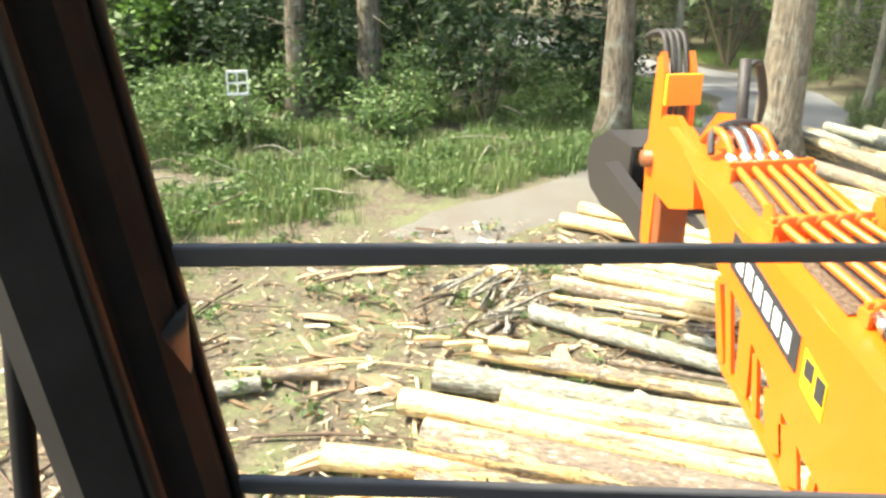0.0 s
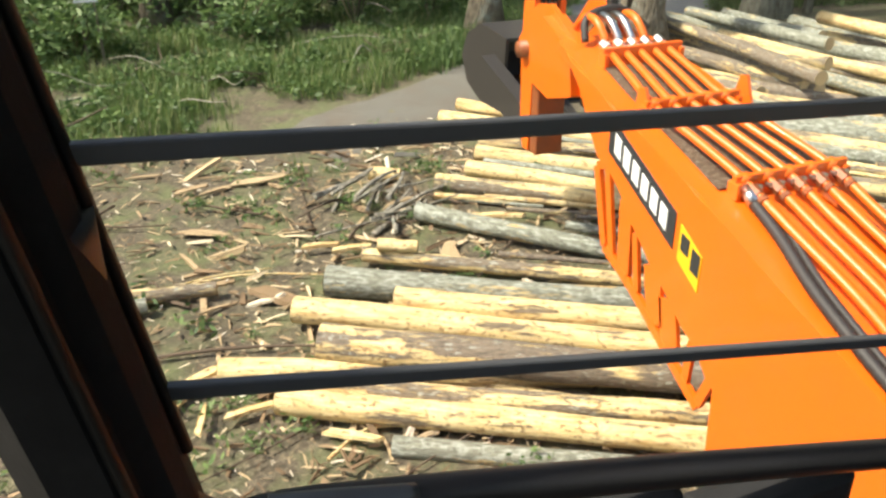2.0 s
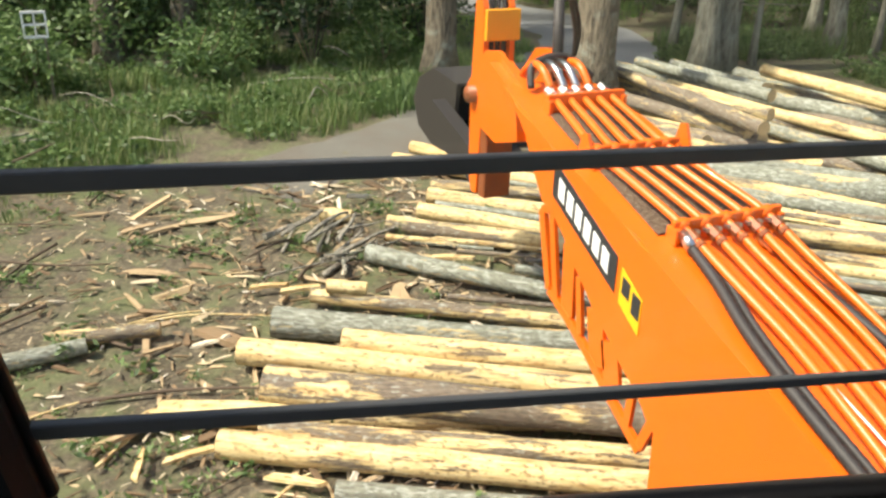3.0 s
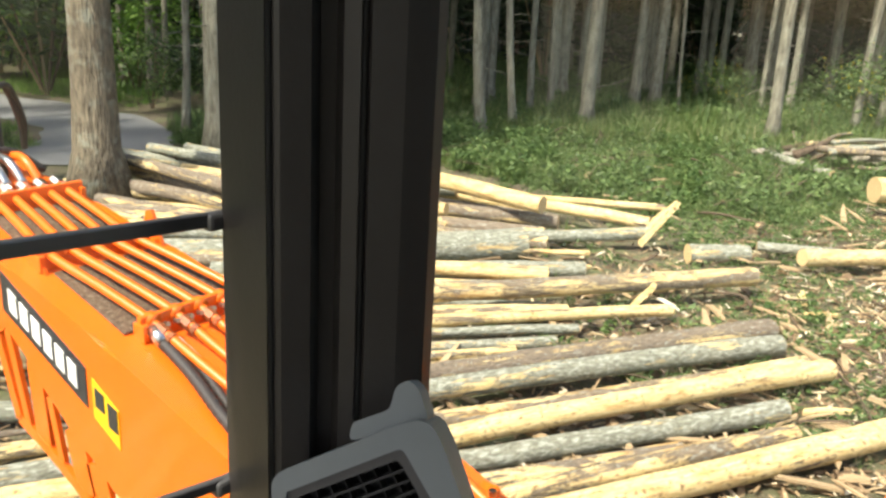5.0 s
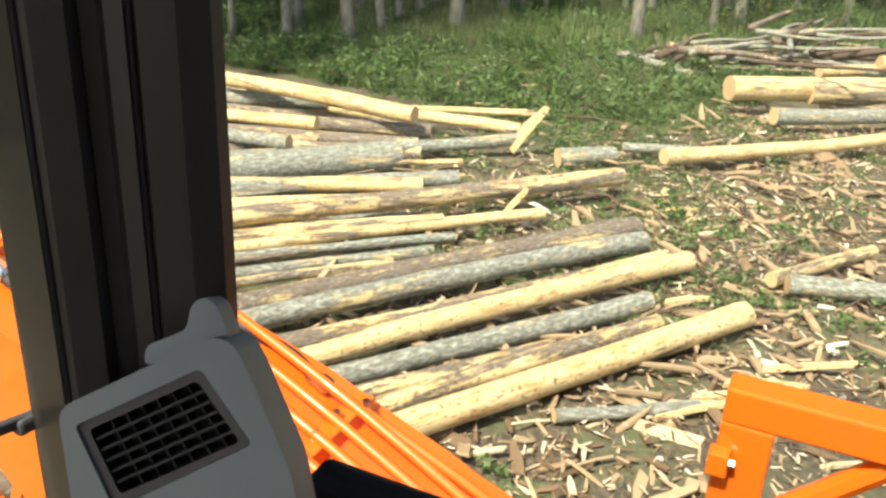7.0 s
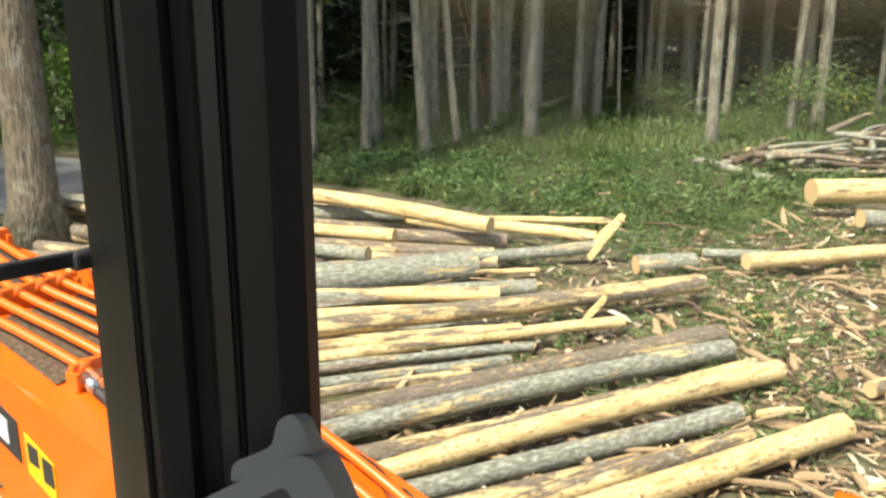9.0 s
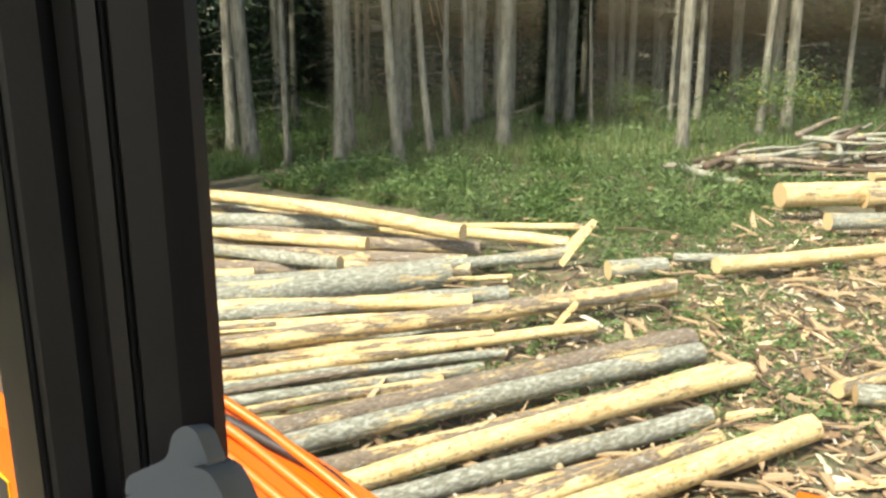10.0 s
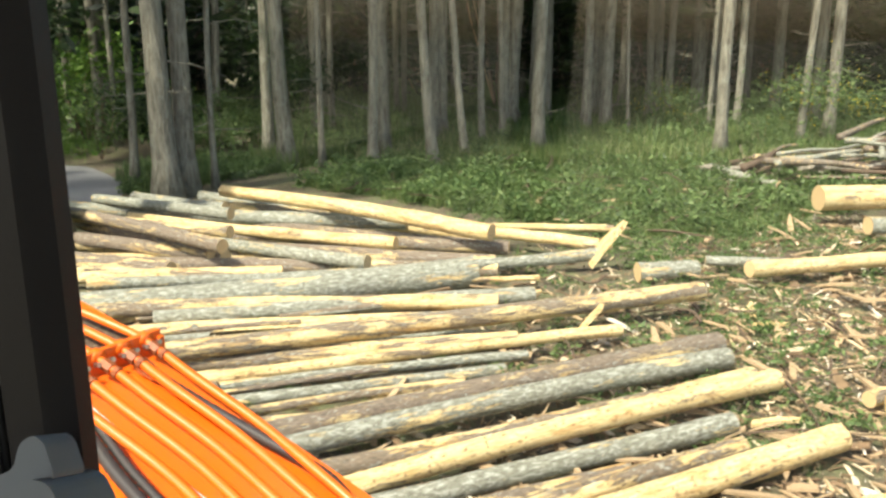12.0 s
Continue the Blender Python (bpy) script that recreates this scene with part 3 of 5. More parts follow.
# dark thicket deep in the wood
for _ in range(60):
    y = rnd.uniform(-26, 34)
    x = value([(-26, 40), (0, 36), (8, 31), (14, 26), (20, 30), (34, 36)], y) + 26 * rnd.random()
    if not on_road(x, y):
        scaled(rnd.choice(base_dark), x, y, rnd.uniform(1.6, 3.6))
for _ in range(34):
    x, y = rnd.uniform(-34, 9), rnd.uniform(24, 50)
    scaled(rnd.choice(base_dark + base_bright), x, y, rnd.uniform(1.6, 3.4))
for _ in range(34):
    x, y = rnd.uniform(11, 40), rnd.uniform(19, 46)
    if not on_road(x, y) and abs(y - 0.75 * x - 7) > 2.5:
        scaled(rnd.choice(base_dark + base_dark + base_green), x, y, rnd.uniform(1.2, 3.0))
for k in range(16):
    x = 8.5 + 0.95 * k
    y = 0.82 * x + 14.2 + rnd.gauss(0, 0.8)
    if not on_road(x, y):
        scaled(rnd.choice(base_dark + base_green), x, y, rnd.uniform(1.5, 2.4))
# flowering broom
bloom = thing("broom_bush", "broom bush with small yellow flowers before the wood", "shrub", at=(21.2, 3.0, 0.1))
for nm, mt, cnt, lf, sd in (("leaves", m_leaf, 1600, 0.055, 1), ("blossom", m_flower, 170, 0.035, 2)):
    o = new(nm, raw(nm, leaf_cloud(410 + sd, cnt, (0, 0, 1.25), (1.7, 1.7, 1.15), lf, 24), mt))
    o.parent = bloom
for x, y, s in ((22.5, 6.4, 0.75), (23.0, 2.0, 0.9)):
    c = copy_thing(bloom, Matrix.Translation((x, y, 0.1)) @ Matrix.Rotation(x, 4, "Z"))
    c.scale = (s, s, s)


# ---- logs ----
def log(x0, y0, x1, y1, r, kind, z=None, taper=0.85, tilt=0.0, label="", extend=0.0, name="log"):
    """A log from its thick end (x0, y0) to (x1, y1); z is the axis height over the ground."""
    a, b = Vector((x0, y0, 0)), Vector((x1, y1, 0))
    d = (b - a).normalized()
    b = b + d * extend
    L = (b - a).length
    seed = int(abs(x0 * 131 + y0 * 71 + L * 17) * 10)
    rnd = random.Random(seed)
    bm = bmesh.new()
    n, sides = max(5, int(L / 0.22)), 14
    pts, rad = [], []
    bow = rnd.uniform(-0.012, 0.012) * L
    for i in range(n + 1):
        t = i / n
        pts.append((L * t, bow * math.sin(math.pi * t) + 0.01 * noise.noise((seed, t * 4, 0)), 0.012 * noise.noise((seed, t * 4, 8))))
        rad.append(r * (1 + (taper - 1) * t) * (1 + 0.05 * noise.noise((seed, t * L * 1.5, 3))))
    tube(bm, pts, rad, sides, caps=False)
    for v in bm.verts:
        q = Vector((v.co.x * 2.5, v.co.y * 9, v.co.z * 9 + seed))
        k = 1 + 0.09 * noise.noise(q)
        v.co.y, v.co.z = v.co.y * k, v.co.z * k
    ends = [[v for v in bm.verts if abs(v.co.x - e) < 0.02] for e in (0.0, L)]
    cut = [([tuple(v.co) for v in e]) for e in ends]
    names = {"peeled": "freshly peeled yellow log", "mixed": "half-peeled log with patches of brown bark", "brown": "rough brown-barked log", "grey": "grey log speckled with pale lichen"}
    ob = thing(name, label or names[kind] + " lying on the ground", "log", "felled logs")
    part("trunk_wood", bm, LOG_MATS[kind], ob, smooth=True)
    for e, x in zip(cut, (-0.003, 0.003)):
        bm = bmesh.new()
        c = Vector((sum(p[0] for p in e) / len(e), sum(p[1] for p in e) / len(e), sum(p[2] for p in e) / len(e)))
        e = sorted(e, key=lambda p: math.atan2(p[2] - c.z, p[1] - c.y))
        bm.faces.new([bm.verts.new((p[0] + x, c.y + (p[1] - c.y) * 0.995, c.z + (p[2] - c.z) * 0.995)) for p in e])
        part("cut_end", bm, m_cut, ob, "pale sawn end grain")
    g0 = ground_height(a.x, a.y)
    z0 = g0 + (r * 0.93 if z is None else z)
    g1 = ground_height(b.x, b.y)
    z1 = g1 + (r * taper * 0.93 if z is None else z + tilt)
    rot = Vector((b.x - a.x, b.y - a.y, z1 - z0)).to_track_quat("X", "Z").to_matrix().to_4x4()
    ob.matrix_basis = Matrix.Translation((a.x, a.y, z0)) @ rot @ Matrix.Rotation(rnd.uniform(0, 6.28), 4, "X")
    return ob


# before the boom, thick ends towards the track
log(-0.14, 3.96, 1.73, 2.82, 0.082, "peeled", z=0.10, extend=1.6)
log(0.08, 3.96, 1.83, 3.02, 0.071, "mixed", z=0.12, extend=1.6)
log(-0.39, 4.35, 1.02, 3.76, 0.082, "peeled", z=0.10, extend=1.0)
log(0.18, 4.24, 1.17, 3.63, 0.114, "brown", z=0.24, extend=1.2)
log(0.15, 4.82, 2.00, 3.59, 0.091, "peeled", z=0.12, extend=1.6)
log(0.74, 4.56, 2.03, 3.80, 0.080, "peeled", z=0.22, extend=1.6)
log(0.43, 5.10, 2.19, 4.18, 0.104, "grey", z=0.13, extend=1.8)
log(0.79, 5.43, 2.28, 4.46, 0.055, "mixed", z=0.10, extend=1.8)
log(0.88, 5.34, 1.13, 5.21, 0.051, "peeled", z=0.20, extend=0.0)
log(1.41, 5.97, 2.44, 4.87, 0.075, "grey", z=0.11, extend=1.0)
log(1.79, 6.52, 2.90, 5.63, 0.078, "mixed", z=0.10, extend=1.6)
log(2.18, 6.73, 3.04, 5.86, 0.075, "peeled", z=0.10, extend=2.0)
log(2.40, 7.03, 3.29, 6.33, 0.080, "peeled", z=0.12, extend=2.0)
log(2.58, 7.36, 3.12, 7.04, 0.065, "mixed", z=0.10, extend=2.0)
log(2.55, 8.31, 3.12, 7.65, 0.083, "peeled", z=0.10, extend=1.5)
log(2.78, 8.36, 3.16, 7.87, 0.071, "peeled", z=0.20, extend=1.2)
log(1.32, 6.96, 1.56, 6.81, 0.071, "peeled", z=0.09, extend=0.0)
log(-0.90, 5.48, -0.27, 5.39, 0.055, "mixed", z=0.08, extend=0.0)
log(-1.25, 5.31, -0.73, 5.33, 0.058, "grey", z=0.08, extend=0.0)
log(0.33, 3.42, 1.01, 3.04, 0.057, "grey", z=0.05, extend=0.5)
# past the boom, cut ends towards the wood
log(5.72, 0.33, 3.33, 1.80, 0.099, "peeled", z=0.16, extend=1.3)
log(5.30, 0.88, 3.50, 2.00, 0.073, "mixed", z=0.12, extend=1.3)
log(4.60, 1.43, 3.65, 2.12, 0.063, "brown", z=0.10, extend=1.3)
log(5.63, 1.02, 3.76, 2.33, 0.082, "grey", z=0.13, extend=1.3)
log(6.52, 0.88, 3.74, 2.55, 0.087, "peeled", z=0.17, extend=1.3)
log(6.63, 1.07, 3.94, 2.88, 0.085, "mixed", z=0.12, extend=1.3)
log(6.85, 1.33, 4.06, 3.12, 0.092, "grey", z=0.16, extend=1.3)
log(7.11, 1.47, 4.15, 3.34, 0.106, "brown", z=0.17, extend=1.3)
log(5.74, 2.90, 4.55, 3.94, 0.054, "grey", z=0.10, extend=1.4)
log(5.37, 3.09, 4.43, 3.82, 0.042, "mixed", z=0.08, extend=1.4)
log(6.14, 2.88, 4.75, 4.10, 0.044, "grey", z=0.10, extend=1.4)
log(6.98, 2.33, 4.81, 4.15, 0.057, "peeled", z=0.16, extend=1.6)
log(6.42, 3.13, 5.08, 4.37, 0.071, "mixed", z=0.13, extend=1.4)
log(8.26, 1.92, 5.13, 4.41, 0.099, "mixed", z=0.28, extend=1.4)
log(7.56, 3.49, 6.02, 5.12, 0.093, "grey", z=0.15, extend=1.6)
log(7.87, 4.39, 6.56, 5.55, 0.181, "grey", z=0.19, extend=3.0)
log(9.24, 3.43, 6.91, 5.83, 0.076, "grey", z=0.22, extend=2.5)
log(8.6, 4.5, 7.4, 8.0, 0.10, "brown", extend=3.0)
log(8.3, 4.3, 6.9, 7.5, 0.09, "mixed", extend=2.5)
log(9.6, 5.2, 9.0, 10.6, 0.10, "mixed", z=0.13, extend=0.5)
log(9.2, 5.0, 8.4, 10.6, 0.09, "brown", z=0.12, extend=0.5)
log(9.9, 5.6, 9.7, 10.8, 0.11, "grey", z=0.14)
log(6.9, 3.7, 5.1, 5.9, 0.07, "peeled", extend=1.6)
log(7.0, 4.0, 5.3, 6.3, 0.07, "mixed", extend=1.6)
# thin poles and slats between the larger logs
rnd = random.Random(81)
for k in range(34):
    u = rnd.random()
    x, y = 4.4 + 3.6 * u + rnd.gauss(0, 0.5), 4.7 - 1.6 * u + rnd.uniform(-0.9, 1.5)
    a, L = radians(139 + rnd.gauss(0, 5)), rnd.uniform(0.9, 2.6)
    log(x, y, x + math.cos(a) * L, y + math.sin(a) * L, rnd.uniform(0.022, 0.045), ("mixed", "peeled", "grey", "brown")[k % 4], z=rnd.uniform(0.06, 0.16), taper=0.7, name="pole", label=("thin half-peeled pole", "thin peeled yellow pole", "thin grey-barked pole", "thin brown-barked pole")[k % 4] + " lying between logs")
for k in range(12):
    x, y = rnd.uniform(0.6, 2.6), rnd.uniform(3.3, 6.9)
    a, L = radians(-33 + rnd.gauss(0, 6)), rnd.uniform(0.6, 1.6)
    log(x, y, x + math.cos(a) * L, y + math.sin(a) * L, rnd.uniform(0.02, 0.04), ("mixed", "peeled", "grey", "brown")[k % 4], z=rnd.uniform(0.05, 0.12), taper=0.7, name="pole", label=("thin half-peeled pole", "thin peeled yellow pole", "thin grey-barked pole", "thin brown-barked pole")[k % 4] + " lying between logs")
# the far pile, fanning towards the lane
log(7.14, 3.71, 4.74, 6.91, 0.085, "mixed", z=0.15, extend=1.0)
log(6.36, 3.18, 4.18, 5.42, 0.064, "mixed", z=0.13, extend=1.0)
log(10.41, 3.65, 9.54, 5.05, 0.052, "peeled", z=0.30, extend=0.0)
log(9.60, 3.54, 9.48, 4.60, 0.084, "peeled", z=0.25, extend=0.5)
log(8.74, 4.63, 9.02, 9.36, 0.109, "peeled", z=0.42, extend=0.2)
log(9.41, 6.34, 7.78, 10.86, 0.117, "grey", z=0.25, extend=0.8)
log(8.20, 5.70, 7.81, 7.83, 0.084, "peeled", z=0.30, extend=2.0)
log(9.09, 4.56, 8.30, 6.68, 0.092, "brown", z=0.15, extend=3.0)
log(7.25, 5.44, 7.08, 9.80, 0.084, "grey", z=0.30, extend=0.8)
log(6.68, 7.29, 7.00, 10.57, 0.117, "brown", z=0.25, extend=0.8)
log(7.92, 5.51, 6.42, 9.65, 0.101, "mixed", z=0.12, extend=1.0)
log(7.39, 5.97, 5.81, 8.78, 0.097, "brown", z=0.12, extend=1.0)
log(6.85, 6.38, 5.46, 8.19, 0.078, "peeled", z=0.12, extend=1.0)
log(6.46, 6.92, 6.76, 10.43, 0.088, "brown", z=0.45, extend=0.3)
log(7.21, 7.56, 6.73, 10.24, 0.082, "mixed", z=0.40, extend=0.3)
log(7.98, 8.33, 7.80, 10.70, 0.089, "grey", z=0.40, extend=0.3)
log(8.55, 9.02, 8.53, 10.75, 0.093, "grey", z=0.30, extend=0.3)
log(6.77, 7.21, 6.41, 9.93, 0.105, "brown", z=0.20, extend=0.3)
log(6.20, 7.51, 5.94, 9.25, 0.100, "brown", z=0.15, extend=0.3)
log(6.31, 6.65, 5.70, 8.66, 0.087, "mixed", z=0.12, extend=0.5)
# beyond the splinters
log(13.12, 1.46, 14.26, -0.05, 0.188, "peeled", z=0.45, extend=1.5)
log(13.88, 0.35, 14.13, -0.06, 0.192, "mixed", z=0.42, extend=1.5)
log(14.72, 0.27, 15.00, 0.00, 0.096, "peeled", z=0.60, extend=1.5)
log(12.47, 0.72, 13.12, -0.12, 0.124, "grey", z=0.25, extend=1.5)
log(9.39, 1.67, 11.52, -0.16, 0.095, "peeled", z=0.25, extend=1.5)
log(9.72, 2.24, 10.00, 1.45, 0.058, "grey", z=0.20, extend=0.5)
log(9.09, 2.86, 9.58, 2.30, 0.12, "grey", z=0.12, name="log_offcut", label="short thick grey log offcut with pale ends")
log(16.34, 3.82, 15.48, 2.61, 0.078, "grey", z=0.20, extend=0.3)
log(6.50, 0.08, 6.63, -0.31, 0.085, "grey", z=0.15, extend=1.5)
log(6.53, 0.21, 7.31, -0.29, 0.065, "mixed", z=0.15, extend=0.5)
log(3.84, 1.17, 4.28, 0.58, 0.044, "grey", z=0.07, extend=0.2)
log(15.4, -0.6, 16.2, -2.2, 0.14, "peeled", z=0.72, extend=2.0)
log(14.2, 0.1, 14.8, -1.4, 0.15, "mixed", z=0.16, extend=2.0)


# ---- splinters, chips, sticks ----
def sliver(rnd, length, width, thick):
    """A split piece of wood: a thin wedge with jagged ends."""
    w0, w1 = width * rnd.uniform(0.5, 1.0), width * rnd.uniform(0.1, 0.7)
    b = rnd.uniform(-0.15, 0.15) * length
    t = thick
    vs = [(-length / 2, -w0 / 2, 0), (-length / 2 * 0.8, w0 / 2, 0), (0, w0 / 2 + b * 0.3, t * 0.4), (length / 2, w1 / 2 + b, 0), (length / 2 * 0.85, -w1 / 2 + b, 0), (0, -w0 / 2 + b * 0.3, t * 0.3)]
    up = [(x * 0.97, y * 0.9, z + t) for x, y, z in vs]
    fs = [(0, 5, 4, 3, 2, 1), (6, 7, 8, 9, 10, 11)] + [(i, (i + 1) % 6, 6 + (i + 1) % 6, 6 + i) for i in range(6)]
    return vs + up, fs


def scatter(seed, count, place, size, steep=0.25):
    rnd = random.Random(seed)
    V, F = [], []
    for _ in range(count):
        p = place(rnd)
        if p is None:
            continue
        s = size * rnd.lognormvariate(0, 0.55)
        vs, fs = sliver(rnd, s, s * rnd.uniform(0.12, 0.35), s * rnd.uniform(0.03, 0.08))
        m = Matrix.Translation((p[0], p[1], ground_height(p[0], p[1]) + rnd.uniform(0.0, 0.05))) @ Matrix.Rotation(rnd.gauss(p[2] if len(p) > 2 else 0, 0.9 if len(p) > 2 else 2.5), 4, "Z") @ Matrix.Rotation(rnd.gauss(0, steep), 4, "Y") @ Matrix.Rotation(rnd.gauss(0, 0.5), 4, "X")
        n = len(V)
        V += [tuple(m @ Vector(v)) for v in vs]
        F += [tuple(i + n for i in f) for f in fs]
    return V, F


def among_left(r):
    p = (r.uniform(-3.6, 2.6), r.uniform(2.2, 8.6))
    return p if not on_track(*p) or r.random() < 0.6 else None


def among_right(r):
    p = (r.uniform(2.6, 14), r.gauss(0.6, 1.6))
    return p if p[1] > -3 else None


def among_logs(r):
    return (r.uniform(-0.3, 9), r.uniform(0, 8), -0.6)


tagged(new("wood_chips_clearing", raw("wood_chips_clearing", scatter(1, 3200, among_left, 0.06), m_chip)), "pale wood chips and bark strewn on soil", "wood chips", kind="stuff")
tagged(new("fine_chips_clearing", raw("fine_chips_clearing", scatter(4, 5200, among_left, 0.03), m_chip)), "fine bark and wood crumbs on soil", "wood chips", kind="stuff")
tagged(new("fine_chips_heap", raw("fine_chips_heap", scatter(5, 6500, among_right, 0.045, 0.35), m_chip)), "fine crumbs of bark and wood in the litter", "wood chips", kind="stuff")
tagged(new("wood_chips_heap", raw("wood_chips_heap", scatter(2, 7500, among_right, 0.085, 0.35), m_chip)), "dense litter of splintered wood beside the logs", "wood chips", kind="stuff")
tagged(new("wood_chips_between_logs", raw("wood_chips_between_logs", scatter(3, 3200, among_logs, 0.10, 0.3), m_chip)), "splinters and bark lying between the logs", "wood chips", kind="stuff")

rnd = random.Random(33)
twig_tufts = [leaf_cloud(90 + k, 46, (0, 0, 0.06), (0.26, 0.2, 0.07), 0.03, 7) for k in range(4)]


def splinter(x, y, length, width, turn, z=0.05, steep=0.0, label="pale split splinter of wood", mat=None):
    vs, fs = sliver(rnd, length, width, max(0.012, width * 0.25))
    ob = tagged(new("wood_splinter", raw("wood_splinter", (vs, fs), mat or m_chip)), label, "splinter", "loose splinters")
    ob.matrix_basis = Matrix.Translation((x, y, ground_height(x, y) + z)) @ Matrix.Rotation(turn, 4, "Z") @ Matrix.Rotation(-steep, 4, "Y")
    return ob


for _ in range(120):
    x, y = rnd.uniform(4.0, 11), rnd.gauss(0.6, 1.2)
    splinter(x, y, rnd.uniform(0.2, 0.55), rnd.uniform(0.04, 0.1), rnd.uniform(0, 6.28), rnd.uniform(0.03, 0.1), rnd.gauss(0, 0.15))
for _ in range(60):
    x, y = rnd.uniform(-3, 1.6), rnd.uniform(3.5, 8.2)
    splinter(x, y, rnd.uniform(0.15, 0.45), rnd.uniform(0.02, 0.07), rnd.uniform(0, 6.28), 0.02, rnd.gauss(0, 0.08))
splinter(-0.96, 9.1, 0.6, 0.09, 0.35, 0.04, label="long pale slab of split wood in the grass edge")
splinter(9.3, 3.3, 0.7, 0.26, -1.02, 0.34, 0.9, "large white split slab standing among the logs", m_pale)
splinter(6.75, 2.55, 0.44, 0.13, -1.02, 0.26, 0.9, "pale split slab leaning on a log", m_pale)
splinter(-0.55, 4.3, 0.5, 0.1, 0.4, 0.06, label="white torn strip of wood")


def stick(pts, r, label, mat=None, name="branch"):
    bm = bmesh.new()
    line = smooth_line(pts, 4)
    tube(bm, line, [r * (1 - 0.6 * i / len(line)) for i in range(len(line))], 7)
    ob = new(name, finish(name, bm, mat or m_twig))
    return tagged(ob, label, "branch", "loose branches")


for _ in range(46):
    x, y, a, L = rnd.uniform(-3.4, 2.0), rnd.uniform(3.0, 8.4), rnd.uniform(0, 6.28), rnd.uniform(0.4, 1.4)
    stick([(x + math.cos(a) * L * t + rnd.gauss(0, 0.03), y + math.sin(a) * L * t + rnd.gauss(0, 0.03), ground_height(x, y) + 0.03 + 0.03 * rnd.random()) for t in (0, 0.35, 0.7, 1)], rnd.uniform(0.006, 0.016), "thin broken branch on the soil")
for _ in range(60):
    x, y, a, L = rnd.uniform(4.5, 12), rnd.gauss(0.8, 1.3), rnd.uniform(0, 6.28), rnd.uniform(0.3, 1.3)
    stick([(x + math.cos(a) * L * t + rnd.gauss(0, 0.04), y + math.sin(a) * L * t + rnd.gauss(0, 0.04), ground_height(x, y) + 0.05 + 0.12 * rnd.random()) for t in (0, 0.35, 0.7, 1)], rnd.uniform(0.006, 0.018), "thin broken branch among splinters")
for _ in range(40):
    x, y, a, L = rnd.uniform(11.2, 16), rnd.uniform(1.5, 9), rnd.uniform(0, 6.28), rnd.uniform(0.4, 1.5)
    g = ground_height(x, y)
    stick([(x + math.cos(a) * L * t, y + math.sin(a) * L * t + rnd.gauss(0, 0.05), g + 0.1 + 0.35 * t * rnd.random()) for t in (0, 0.35, 0.7, 1)], rnd.uniform(0.008, 0.022), "dead branch lying in the weeds")
for _ in range(30):
    x, y = rnd.uniform(10.8, 14.5), rnd.uniform(0.5, 6)
    splinter(x, y, rnd.uniform(0.25, 0.6), rnd.uniform(0.05, 0.11), rnd.uniform(0, 6.28), 0.12, rnd.gauss(0, 0.2))
for k in range(46):
    x = rnd.uniform(-5, 4)
    y, a, L = value([(-5, 8.3), (1, 9.6), (4, 11.2)], x) + abs(rnd.gauss(0, 1.6)), rnd.uniform(0, 6.28), rnd.uniform(0.4, 1.6)
    g = ground_height(x, y)
    stick([(x + math.cos(a) * L * t, y + math.sin(a) * L * t + rnd.gauss(0, 0.05), g + 0.12 + 0.3 * t * rnd.random()) for t in (0, 0.35, 0.7, 1)], rnd.uniform(0.006, 0.02), "dead branch lying in the grass verge", (m_twig, m_stick)[k % 2])
# brush pile
for k in range(120):
    x, y, a, L = rnd.gauss(16.9, 0.8), rnd.uniform(-0.6, 4.6), rnd.gauss(-1.0, 0.55), rnd.uniform(1.0, 3.2)
    h = rnd.uniform(0.08, 1.05) * max(0.2, 1 - abs(y - 1.2) / 3.2)
    stick([(x + math.cos(a) * L * t + rnd.gauss(0, 0.06), y + math.sin(a) * L * t + rnd.gauss(0, 0.06), ground_height(x, y) + h + (t - 0.4) * rnd.uniform(-0.1, 0.35)) for t in (0, 0.35, 0.7, 1)], rnd.uniform(0.025, 0.085), "dead branch in the brush pile", (m_twig, m_stick, LOG_MATS["brown"], LOG_MATS["grey"])[k % 4])
# heap of grey slats between soil and logs
for _ in range(22):
    x, y, a, L = rnd.uniform(0.95, 1.55), rnd.uniform(5.95, 6.75), rnd.gauss(0.75, 0.35), rnd.uniform(0.3, 0.9)
    h = rnd.uniform(0.03, 0.16)
    stick([(x + math.cos(a) * L * (t - 0.5), y + math.sin(a) * L * (t - 0.5), ground_height(x, y) + h + (t - 0.5) * rnd.uniform(-0.1, 0.1)) for t in (0, 0.35, 0.7, 1)], rnd.uniform(0.01, 0.026), "weathered grey stick in a small heap", m_stick)
